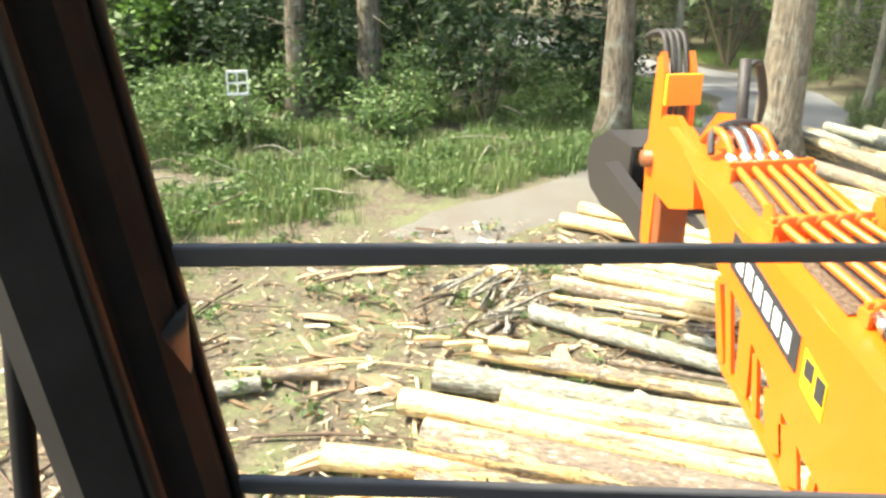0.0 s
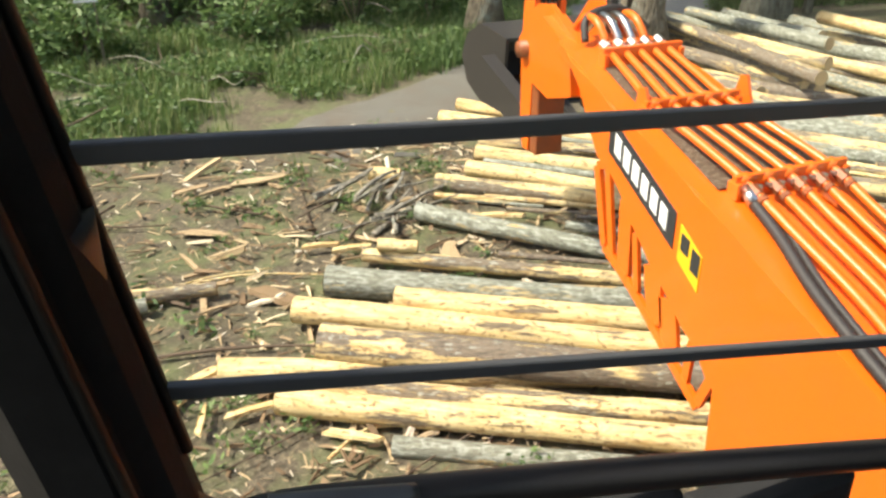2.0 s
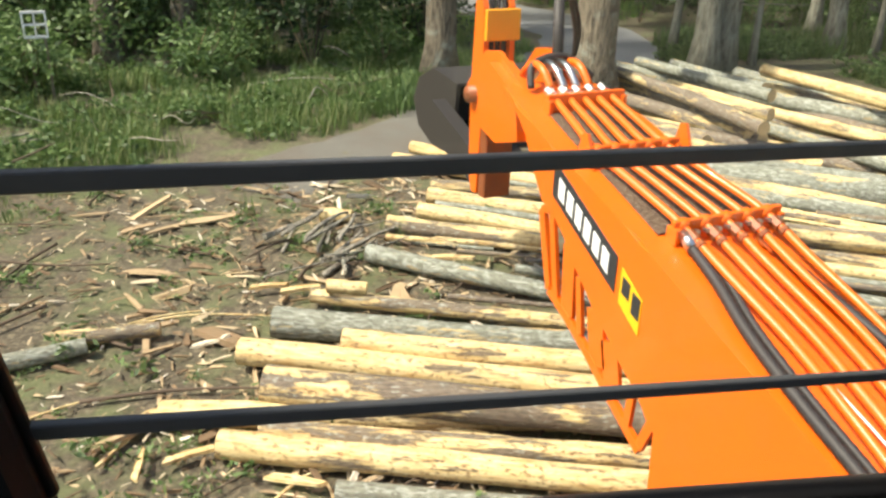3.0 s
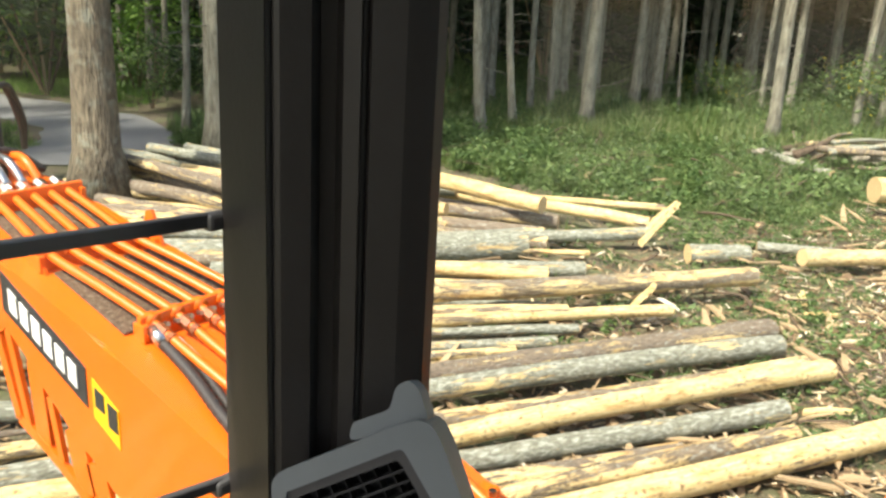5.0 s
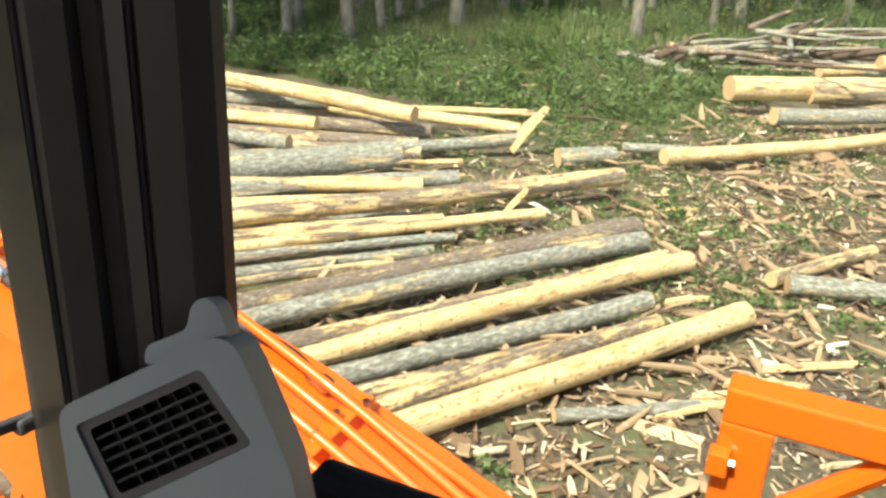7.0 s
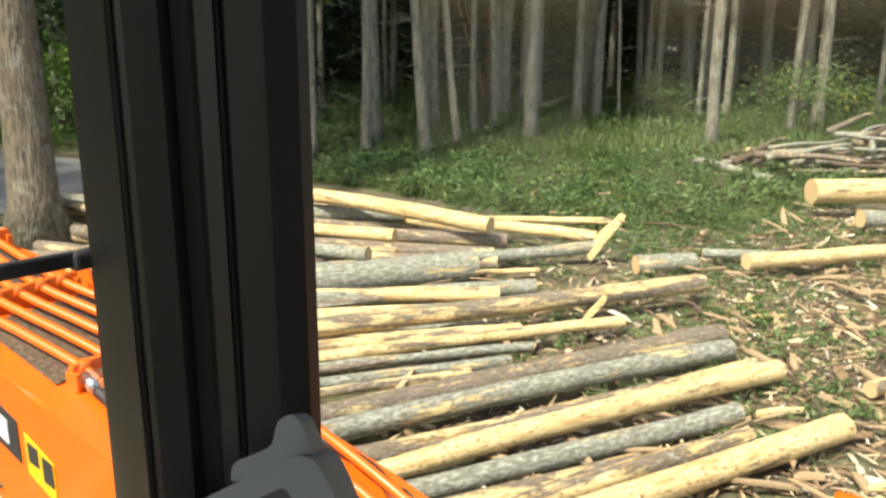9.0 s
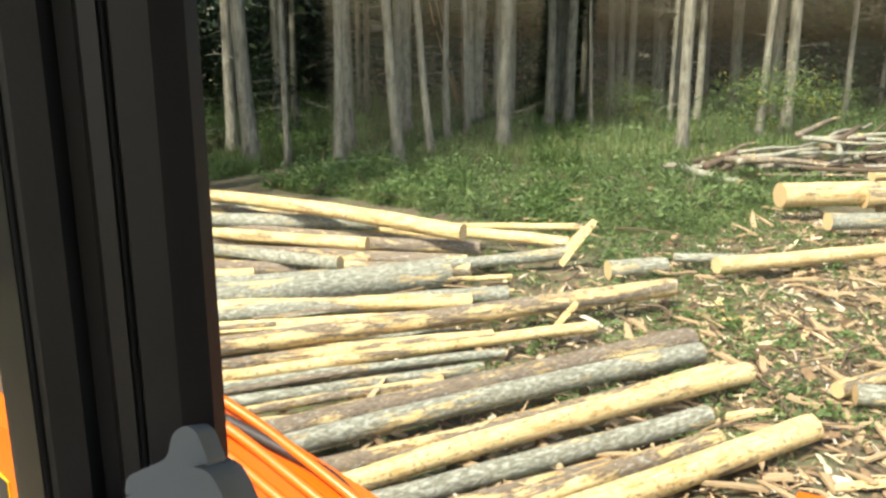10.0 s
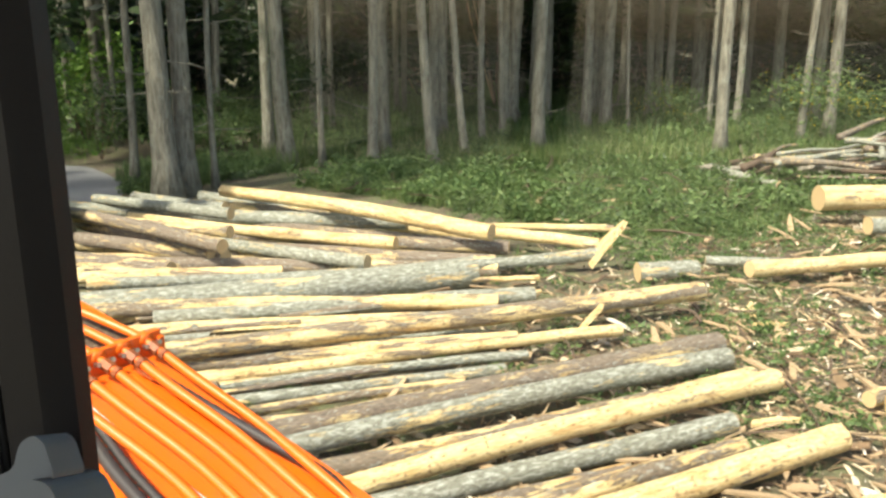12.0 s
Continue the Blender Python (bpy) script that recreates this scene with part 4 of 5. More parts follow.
# long peeled strips and slabs by the first logs
for pts, r in (([(-0.86, 5.42), (-0.35, 5.6), (0.05, 5.55), (0.5, 5.35)], 0.012), ([(-0.7, 5.5), (-0.3, 5.66), (0.15, 5.6)], 0.009), ([(-0.75, 4.1), (-0.5, 4.35), (-0.3, 4.42)], 0.012), ([(0.0, 3.45), (0.25, 3.62), (0.5, 3.55)], 0.012), ([(-1.3, 4.6), (-0.8, 4.75), (-0.4, 4.7)], 0.009)):
    stick([(x, y, ground_height(x, y) + 0.04) for x, y in pts], r, "long pale peeled strip of wood", m_pale)
for x, y, L, w, a in ((-0.45, 4.42, 0.42, 0.09, 0.5), (-0.3, 3.98, 0.3, 0.08, 0.1), (0.15, 3.55, 0.36, 0.08, -0.9), (0.55, 5.75, 0.3, 0.09, -0.2), (0.75, 5.62, 0.34, 0.1, 0.1), (-0.55, 4.0, 0.3, 0.07, 1.3), (2.0, 5.75, 0.5, 0.1, -0.3), (6.0, 0.75, 0.55, 0.11, -0.75), (5.3, -0.15, 0.7, 0.1, -1.2), (4.9, 0.1, 0.6, 0.12, -1.0), (4.6, 0.2, 0.7, 0.13, -1.1), (4.35, 0.45, 0.55, 0.12, -0.9), (8.6, 1.5, 0.5, 0.1, 0.3), (8.2, 1.2, 0.42, 0.1, -1.1)):
    splinter(x, y, L, w, a, 0.06, rnd.gauss(0, 0.1), "broad pale torn slab of wood", m_pale)
# green fir twigs among the litter
tagged(new("fir_twigs", raw("fir_twigs", merge([(rnd.choice(twig_tufts), (x, y, ground_height(x, y)), rnd.uniform(0.5, 1.3), rnd.uniform(0, 6.28)) for x, y in [(rnd.uniform(5.5, 13), rnd.gauss(1.7, 1.3)) for _ in range(330)] + [(rnd.uniform(10, 13.5), rnd.uniform(1.5, 6.5)) for _ in range(260)] + [(rnd.uniform(-3.5, 2), rnd.uniform(3.4, 8.4)) for _ in range(90)]]), m_leaf)), "green fir twigs strewn among splinters", "twigs", kind="stuff")


# ---- excavator boom ----
TOP = [(-0.4, 0.45), (0.3, 0.78), (0.9, 1.07), (1.2, 1.19), (1.45, 1.29), (1.62, 1.345), (1.8, 1.40), (1.94, 1.44), (2.15, 1.51), (2.3, 1.56), (2.53, 1.64), (2.88, 1.735), (3.1, 1.79), (3.4, 1.88), (3.7, 1.95)]
BOTTOM = [(-0.4, 0.05), (2.0, 0.42), (2.235, 0.54), (2.26, 0.90), (2.39, 1.01), (2.59, 1.13), (2.80, 1.27), (3.07, 1.50), (3.19, 1.52), (3.45, 1.84), (3.7, 1.90)]
LEFT = [(-0.4, 1.25), (3.1, 1.25), (3.5, 1.27), (3.7, 1.31)]
RIGHT = [(-0.4, 1.95), (1.2, 1.90), (2.0, 1.90), (2.6, 1.90), (3.0, 1.88), (3.5, 1.82), (3.7, 1.79)]
excavator = thing("excavator", "orange excavator with lowered boom, dark cab and steel bucket", "excavator")


def boom_section(bm, y, inset=0.0):
    l, r, t, b = value(LEFT, y) + inset, value(RIGHT, y) - inset, value(TOP, y), value(BOTTOM, y)
    return [bm.verts.new(p) for p in ((l, y, b), (r, y, b), (r, y, t), (l, y, t))]


bm = bmesh.new()
ys = sorted([-0.4 + 0.1 * k for k in range(42)] + [2.235, 2.26])
secs = [boom_section(bm, y) for y in ys]
for a, b in zip(secs, secs[1:]):
    for k in range(4):
        bm.faces.new((a[k], a[(k + 1) % 4], b[(k + 1) % 4], b[k]))
bm.faces.new(secs[0])
bm.faces.new(secs[-1])
bmesh.ops.bevel(bm, geom=[e for e in bm.edges if abs((e.verts[0].co - e.verts[1].co).normalized().y) > 0.5], offset=0.012, segments=2, affect="EDGES")
boom = part("boom", bm, m_orange, excavator, "orange painted box-section boom")
# pierced flange under the side plate
def side_bar(bm, a, b, w, x0, x1):
    """A flat steel strip between two points of the boom's side."""
    d = Vector((0, b[0] - a[0], b[1] - a[1]))
    nrm = Vector((0, -d.z, d.y)).normalized() * w
    q = [Vector((x0, *a)) + nrm, Vector((x0, *b)) + nrm, Vector((x0, *b)) - nrm, Vector((x0, *a)) - nrm]
    va, vb = [bm.verts.new(p) for p in q], [bm.verts.new(p + Vector((x1 - x0, 0, 0))) for p in q]
    bm.faces.new(va)
    bm.faces.new(list(reversed(vb)))
    for i in range(4):
        bm.faces.new((va[i], va[(i + 1) % 4], vb[(i + 1) % 4], vb[i]))


RIM = [(3.19, 1.50), (3.08, 1.15), (2.90, 1.08), (2.72, 0.99), (2.55, 0.89), (2.335, 0.775)]
bm = bmesh.new()
for a, b in zip(RIM, RIM[1:]):
    side_bar(bm, a, b, 0.022, 1.252, 1.275)
for a, b, w in (((3.19, 1.50), (3.08, 1.55), 0.02), ((3.11, 1.52), (3.02, 1.14), 0.02), ((2.945, 1.42), (2.92, 1.10), 0.045), ((2.86, 1.31), (2.81, 1.06), 0.018), ((2.72, 1.22), (2.66, 0.98), 0.055), ((2.60, 1.13), (2.54, 0.91), 0.055), ((2.42, 1.03), (2.43, 0.84), 0.02), ((2.29, 0.93), (2.34, 0.79), 0.022)):
    side_bar(bm, a, b, w, 1.254, 1.273)
part("pierced_flange", bm, m_orange, boom, "orange pierced steel flange")

# badge and sticker on the side plate


def side_quad(bm, ya, za, yb, zb, height, lift):
    """A slanted plate on the left side: along a line, height down from it."""
    pts = [(ya, za), (yb, zb), (yb, zb - height), (ya, za - height)]
    va = [bm.verts.new((value(LEFT, y) - lift, y, z)) for y, z in pts]
    vb = [bm.verts.new((value(LEFT, y) + 0.002, y, z)) for y, z in pts]
    bm.faces.new(va)
    bm.faces.new(list(reversed(vb)))
    for i in range(4):
        bm.faces.new((va[i], va[(i + 1) % 4], vb[(i + 1) % 4], vb[i]))


bm = bmesh.new()
side_quad(bm, 3.10, 1.755, 2.60, 1.515, 0.155, 0.004)
badge = part("badge_panel", bm, m_badge, boom, "dark badge with a row of white marks")
for k in range(6):
    bm = bmesh.new()
    y = 3.05 - 0.07 * k
    z = 1.755 - (3.10 - y) * 0.48
    side_quad(bm, y, z - 0.035, y - 0.05, z - 0.059, 0.085, 0.008)
    part("badge_mark", bm, m_white, boom, "white mark on the badge")
bm = bmesh.new()
side_quad(bm, 2.565, 1.485, 2.425, 1.405, 0.15, 0.004)
sticker = part("warning_sticker", bm, m_yellow, boom, "yellow warning sticker with black signs")
for y, z, h in ((2.55, 1.455, 0.07), (2.48, 1.42, 0.09)):
    bm = bmesh.new()
    side_quad(bm, y, z, y - 0.05, z - 0.015, h, 0.007)
    part("sticker_sign", bm, m_badge, boom)

# pipes on the top plate
bm = bmesh.new()
for ya, yb in ((2.50, 2.93), (3.01, 3.38)):
    rows = [[bm.verts.new((x, y, value(TOP, y) + 0.004)) for x in (1.34 + 0.04 * (y - 2.5), 1.5, 1.66, 1.86 - 0.1 * (y - 2.5))] for y in (ya, (ya + yb) / 2, yb)]
    for a, b in zip(rows, rows[1:]):
        for i in range(3):
            bm.faces.new((a[i], a[i + 1], b[i + 1], b[i]))
r = bmesh.ops.extrude_face_region(bm, geom=bm.faces[:])
bmesh.ops.translate(bm, vec=(0, 0, 0.006), verts=[g for g in r["geom"] if isinstance(g, bmesh.types.BMVert)])
part("dirt_layer", bm, m_litter, boom, "grey-brown needles and dirt caught under the pipes")


def pipe_x(k, y):
    return value([(0.7, 1.30 + 0.1 * k), (1.4, 1.37 + 0.1 * k), (1.9, 1.43 + 0.1 * k), (2.46, 1.42 + 0.103 * k), (2.98, 1.37 + 0.0885 * k), (3.5, 1.43 + 0.0725 * k)], y)


for k in range(5):
    bm = bmesh.new()
    tube(bm, smooth_line([(pipe_x(k, y), y, value(TOP, y) + 0.058) for y in (3.5, 3.2, 2.98, 2.7, 2.46, 2.2, 1.9, 1.65, 1.4, 1.1, 0.7)], 4), 0.0175, 10)
    part("hydraulic_pipe", bm, m_orange, boom, smooth=True)
    for y, mt, lb in ((2.40, m_grease, "grease-stained pipe union"), (3.47, m_steel, "bright steel pipe union")):
        bm = bmesh.new()
        p = Vector((pipe_x(k, y), y, value(TOP, y) + 0.058))
        d = Vector((0, 0.03, 0.009))
        tube(bm, [p - d * 0.8, p + d * 0.8], 0.023, 6)
        tube(bm, [p - d * 1.9, p - d * 1.2], 0.021, 8)
        part("pipe_union", bm, mt, boom, lb)
    bm = bmesh.new()
    for y in (2.46, 2.98):
        p = Vector((pipe_x(k, y), y, value(TOP, y) + 0.058))
        tube(bm, [p - Vector((0, 0.016, 0.005)), p + Vector((0, 0.016, 0.005))], 0.032, 12)
    part("pipe_collar", bm, m_orange, boom, smooth=True)
for y in (2.46, 2.98, 3.40):
    bm = bmesh.new()
    l, r, z = pipe_x(0, y) - 0.05, pipe_x(4, y) + 0.07, value(TOP, y)
    box(bm, (l, y - 0.012, z - 0.005), (r, y + 0.012, z + 0.085), 0.005)
    for x in (l + 0.01, r - 0.01):
        box(bm, (x - 0.012, y - 0.03, z - 0.005), (x + 0.012, y + 0.03, z + 0.06), 0.004)
    part("pipe_clamp", bm, m_orange, boom)
for k in range(5):
    bm = bmesh.new()
    for dx in (-0.03, 0.03):
        x, y = pipe_x(k, 2.42) + dx, 2.425
        tube(bm, [(x, y, value(TOP, y) + 0.06), (x, y - 0.02, value(TOP, y) + 0.064)], 0.010, 6)
    part("clamp_bolt", bm, m_steel, boom, "small steel bolt heads")
for x in (1.335, 1.85):
    bm = bmesh.new()
    z = value(TOP, 3.0)
    prism(bm, [(2.93, z - 0.03), (3.07, z), (3.04, z + 0.12), (3.0, z + 0.13)], x - 0.007, x + 0.007)
    part("lifting_lug", bm, m_orange, boom)
# hoses along the left rim
for off, r in ((0.0, 0.02), (0.045, 0.014)):
    bm = bmesh.new()
    line = smooth_line([(x + off + 0.006 * math.sin(y * 9), y, value(TOP, y) + 0.035) for x, y in ((1.40, 2.38), (1.375, 2.2), (1.335, 1.98), (1.29, 1.7), (1.28, 1.4), (1.28, 1.0))], 14)
    tube(bm, line, [r * (1.0 + 0.12 * (i % 2)) for i in range(len(line))], 9)
    part("rubber_hose", bm, m_hose, boom, "ribbed black rubber hose", smooth=True)
bm = bmesh.new()
tube(bm, [(1.40, 2.37, value(TOP, 2.37) + 0.04), (1.41, 2.44, value(TOP, 2.44) + 0.045)], 0.026, 8)
part("hose_fitting", bm, m_steel, boom, "bright steel hose fitting", smooth=True)
bm = bmesh.new()
tube(bm, smooth_line([(1.47 - 0.02 * (2.4 - y), y, value(TOP, y) + 0.03) for y in (2.38, 2.1, 1.8, 1.5, 1.1)], 5), 0.005, 6)
part("wire", bm, m_white, boom, "thin white wire", smooth=True)
# hose along the right rim
bm = bmesh.new()
line = smooth_line([(x, y, value(TOP, y) + 0.035) for x, y in ((1.745, 2.34), (1.77, 2.1), (1.80, 1.85), (1.825, 1.6), (1.79, 1.47))], 14)
tube(bm, line, [0.019 * (1.0 + 0.12 * (i % 2)) for i in range(len(line))], 9)
part("rubber_hose", bm, m_hose, boom, "ribbed black rubber hose", smooth=True)
for ya, yb in ((1.48, 1.40), (2.30, 2.38)):
    bm = bmesh.new()
    x = 1.785 if ya < 2 else 1.745
    tube(bm, [(x, ya, value(TOP, ya) + 0.037), (x, yb, value(TOP, yb) + 0.037)], 0.025, 8)
    tube(bm, [(x, (ya + yb) / 2, value(TOP, (ya + yb) / 2) + 0.037), (x, yb, value(TOP, yb) + 0.037)], 0.03, 6)
    part("hose_fitting", bm, m_steel, boom, "bright steel hose fitting", smooth=True)
bm = bmesh.new()
box(bm, (1.48, 1.27, value(TOP, 1.3) - 0.02), (1.86, 1.34, value(TOP, 1.3) + 0.045), 0.006)
part("pipe_clamp", bm, m_orange, boom)
for x, y in ((1.56, 1.31), (1.68, 1.31), (1.80, 1.27)):
    bm = bmesh.new()
    tube(bm, [(x, y, value(TOP, y) + 0.04), (x, y, value(TOP, y) + 0.075)], 0.014, 6)
    part("bolt", bm, m_steel, boom, "bright hexagon bolt")
bm = bmesh.new()
tube(bm, smooth_line([(1.79, y, value(TOP, y) + 0.037) for y in (1.4, 1.2, 0.9, 0.6)], 4), 0.018, 9)
part("hydraulic_pipe", bm, m_orange, boom, smooth=True)

# boom head
bm = bmesh.new()
for x in (1.38, 1.68):
    prism(bm, [(3.55, 1.70), (3.60, 1.92), (3.92, 2.07), (4.05, 2.05), (4.24, 1.84), (4.16, 1.66), (3.9, 1.60)], x, x + 0.03)
    prism(bm, [(3.58, 1.70), (3.62, 1.90), (3.90, 2.02), (3.92, 2.0), (3.66, 1.70)], x - 0.05, x + 0.08)
part("head_plate", bm, m_orange, boom)
bm = bmesh.new()
tube(bm, [(1.34, 4.16, 1.80), (1.75, 4.16, 1.80)], 0.045, 14)
part("head_pin", bm, m_grease, boom, smooth=True)
for k in range(4):
    bm = bmesh.new()
    x = 1.45 + 0.07 * k
    tube(bm, smooth_line([(x, 3.5, 1.965), (x - 0.01, 3.58, 2.045), (x, 3.7, 2.04), (x + 0.01, 3.8, 1.96)], 5), 0.02, 9)
    part("pipe_elbow", bm, m_steel if k in (1, 2) else m_orange, boom, "bright bent pipe end" if k in (1, 2) else "", smooth=True)

# ---- dipper arm, cylinder and bucket ----
bm = bmesh.new()
for x in (1.45, 1.61):
    prism(bm, [(4.21, 2.04), (4.22, 2.24), (4.27, 2.34), (4.31, 2.30), (4.34, 1.75), (4.32, 1.3), (4.28, 1.2), (4.22, 1.2), (4.20, 1.6)], x, x + 0.03)
box(bm, (1.48, 4.27, 1.25), (1.61, 4.31, 2.2))
arm = part("arm", bm, m_orange, excavator, "orange arm standing upright at the boom's head")
bm = bmesh.new()
box(bm, (1.445, 4.17, 2.07), (1.65, 4.20, 2.235), 0.006)
part("end_plate", bm, m_plate, arm, "yellow-orange end plate")
bm = bmesh.new()
box(bm, (1.45, 4.12, 1.2), (1.62, 4.2, 1.62), 0.01)
part("greased_pivot", bm, m_grease, arm, "grease-darkened pivot housing")
for k in range(4):
    bm = bmesh.new()
    x = 1.475 + 0.038 * k
    tube(bm, smooth_line([(x, 4.22, 1.72), (x, 4.24, 1.95), (x, 4.24, 2.2), (x + 0.01, 4.34, 2.42), (x, 4.5, 2.4)], 5), 0.014, 8)
    part("arm_hose", bm, m_hose, arm, "black hydraulic hose", smooth=True)
bm = bmesh.new()
tube(bm, [(1.62, 3.72, 1.9), (1.63, 3.78, 2.36)], 0.028, 10)
cyl = part("hydraulic_line", bm, m_hose, excavator, "dark upright hydraulic line", smooth=True)
for k in range(2):
    bm = bmesh.new()
    tube(bm, smooth_line([(1.68, 3.8, 2.33), (1.74 + 0.02 * k, 3.85, 2.32), (1.82 + 0.02 * k, 3.9, 2.16), (1.86, 3.95, 2.02)], 6), 0.014, 8)
    part("ribbed_hose", bm, m_hose, cyl, smooth=True)
bm = bmesh.new()
tube(bm, smooth_line([(1.40, 3.6, 1.95), (1.44, 3.66, 2.05), (1.64, 3.7, 2.07), (1.78, 3.66, 1.97)], 6), 0.018, 8)
part("loop_hose", bm, m_hose, cyl, smooth=True)

shell = [(5.2, 1.62), (5.6, 1.66), (5.85, 1.5), (5.95, 1.25), (5.85, 1.0), (5.6, 0.88), (5.25, 0.9)]
bm = bmesh.new()
shell = [(y, 1.34 + (z - 1.25) * 0.72) for y, z in shell]
inner = [(5.2 + (y - 5.2) * 0.94, 1.34 + (z - 1.34) * 0.92) for y, z in shell]
ring = shell + list(reversed(inner))
prism(bm, ring, 1.80, 2.55)
bucket = part("bucket", bm, m_dark, excavator, "worn dark steel bucket")
for x in (1.78, 2.55):
    bm = bmesh.new()
    prism(bm, shell, x, x + 0.025)
    part("side_plate", bm, m_dark, bucket)
bm = bmesh.new()
prism(bm, [(4.5, 1.15), (4.55, 1.3), (5.25, 1.5), (5.25, 1.3), (4.6, 1.1)], 1.62, 1.72)
part("linkage", bm, m_dark, bucket)
for k in range(4):
    bm = bmesh.new()
    prism(bm, [(5.22, 1.08), (5.22, 1.14), (5.0, 1.06)], 1.85 + 0.18 * k, 1.92 + 0.18 * k)
    part("tooth", bm, m_dark, bucket)

# ---- machine deck and guard ----
bm = bmesh.new()
box(bm, (2.15, -2.2, 0.65), (3.3, -0.95, 0.95), 0.02)
deck = part("deck", bm, m_orange, excavator)
bm = bmesh.new()
box(bm, (-0.9, -2.0, 0.7), (1.0, 0.6, 1.1), 0.02)
part("frame", bm, m_trim, deck)
for s, x in ((-1, -0.9), (1, 2.45)):
    bm = bmesh.new()
    prism(bm, [(-2.6, 0.05), (-2.9, 0.4), (-2.6, 0.72), (-0.4, 0.72), (-0.1, 0.4), (-0.4, 0.05)], x - 0.25, x + 0.25)
    part("crawler_track", bm, m_dark, deck)
bm = bmesh.new()
box(bm, (1.0, -2.0, 0.15), (2.2, -0.2, 0.7), 0.02)
part("undercarriage", bm, m_dark, deck)
bm = bmesh.new()
box(bm, (2.74, -1.2, 1.00), (2.89, 0.23, 1.15), 0.012)
guard = part("guard_rail", bm, m_orange, excavator, "orange square-tube deck guard")
bm = bmesh.new()
box(bm, (2.74, 0.03, 0.3), (2.89, 0.23, 1.002), 0.012)
part("post", bm, m_orange, guard)
bm = bmesh.new()
box(bm, (2.74, -1.2, 0.94), (2.89, -1.05, 1.002), 0.008)
part("post", bm, m_orange, guard)
bm = bmesh.new()
tube(bm, [(2.815, -0.42, 1.01), (2.815, 0.06, 0.52)], 0.05, 8)
part("brace", bm, m_orange, guard)
bm = bmesh.new()
box(bm, (2.66, 0.17, 0.80), (2.74, 0.25, 0.90), 0.008)
part("bracket", bm, m_orange, guard)
bm = bmesh.new()
tube(bm, [(2.69, 0.15, 0.86), (2.69, 0.175, 0.86)], 0.018, 6)
part("bolt", bm, m_steel, guard, "bright hexagon bolt")


# ---- cab ----
cab = excavator
# right front post
SEAL, EDGE = Vector((0.183, 0.609)), Vector((0.281, 0.519))


def post_point(t, out):
    """A point of the lining's profile, from the seal to the right edge, out towards the seat."""
    p = SEAL + (EDGE - SEAL) * t + Vector((-0.676, -0.737)) * out
    return (p.x, p.y)


bm = bmesh.new()
prof = [(0.222, 0.705), (0.212, 0.695)] + [post_point(*q) for q in ((-0.02, 0.0), (0.0, -0.006), (0.03, 0.0), (0.06, 0.003), (0.23, 0.003), (0.26, -0.006), (0.29, -0.014), (0.38, -0.014), (0.41, -0.002), (0.50, 0.002), (0.515, -0.006), (0.54, -0.006), (0.56, 0.002), (0.75, 0.006), (0.93, 0.002), (1.0, -0.008))] + [(0.335, 0.60), (0.28, 0.715)]
prism(bm, prof, 2.0, 3.3, "z")
part("front_post", bm, m_post, cab, "ribbed dark plastic post lining")
for t in (0.0, 0.525):
    bm = bmesh.new()
    p = post_point(t, -0.004)
    tube(bm, [(*p, 2.0), (*p, 3.3)], 0.0035, 8)
    part("rubber_seal", bm, m_seal, cab, smooth=True)
# left front post, leaning outwards
lean_post = Matrix.Translation((-0.645, 0.70, 2.37)) @ Matrix.Shear("XY", 4, (-0.156, 0.0)) @ Matrix.Diagonal((0.7, 1, 1, 1))
bm = bmesh.new()
prism(bm, [(0.0, 0.02), (0.0, -0.02), (-0.01, -0.045), (-0.03, -0.055), (-0.045, -0.07), (-0.085, -0.07), (-0.115, -0.04), (-0.12, 0.03), (-0.09, 0.045)], 0.045, 1.0, "z")
bmesh.ops.transform(bm, matrix=lean_post, verts=bm.verts)
post = part("front_post", bm, m_trim, cab)
for x, y in ((0.004, 0.0), (-0.038, -0.063)):
    bm = bmesh.new()
    tube(bm, [(x, y, 0.1), (x, y, 1.0)], 0.006, 8)
    bmesh.ops.transform(bm, matrix=lean_post, verts=bm.verts)
    part("rubber_seal", bm, m_seal, post, smooth=True)
bm = bmesh.new()
tube(bm, smooth_line([(-0.772, 0.73, 2.74), (-0.785, 0.73, 2.6), (-0.797, 0.73, 2.45), (-0.80, 0.73, 2.2), (-0.80, 0.73, 1.3)], 4), 0.008, 8)
part("hand_rail", bm, m_trim, cab, "thin black hand rail", smooth=True)
# bottom member with a rounded corner
bm = bmesh.new()
line = smooth_line([(-0.722, 0.69, 2.64), (-0.712, 0.69, 2.53), (-0.692, 0.69, 2.455), (-0.65, 0.69, 2.41), (-0.58, 0.69, 2.402), (-0.34, 0.69, 2.347), (-0.04, 0.69, 2.272), (0.22, 0.69, 2.205)], 6)
tube(bm, line, [0.042 - 0.027 * min(1, i / 20) for i in range(len(line))], 12)
part("window_sill", bm, m_post, cab, smooth=True)
bm = bmesh.new()
tube(bm, smooth_line([(-0.615, 0.675, 2.428), (-0.57, 0.672, 2.42), (-0.515, 0.674, 2.404)], 5), 0.008, 8)
part("latch_strip", bm, m_bar, cab, "grey metal latch strip", smooth=True)
# dark pads below the sill
for lo, hi in (((-0.42, 0.685, 2.18), (-0.255, 0.73, 2.305)), ((-0.24, 0.685, 2.15), (-0.045, 0.73, 2.262))):
    bm = bmesh.new()
    box(bm, lo, hi, 0.014)
    part("rubber_pad", bm, m_seal, cab, "black rounded rubber pad")
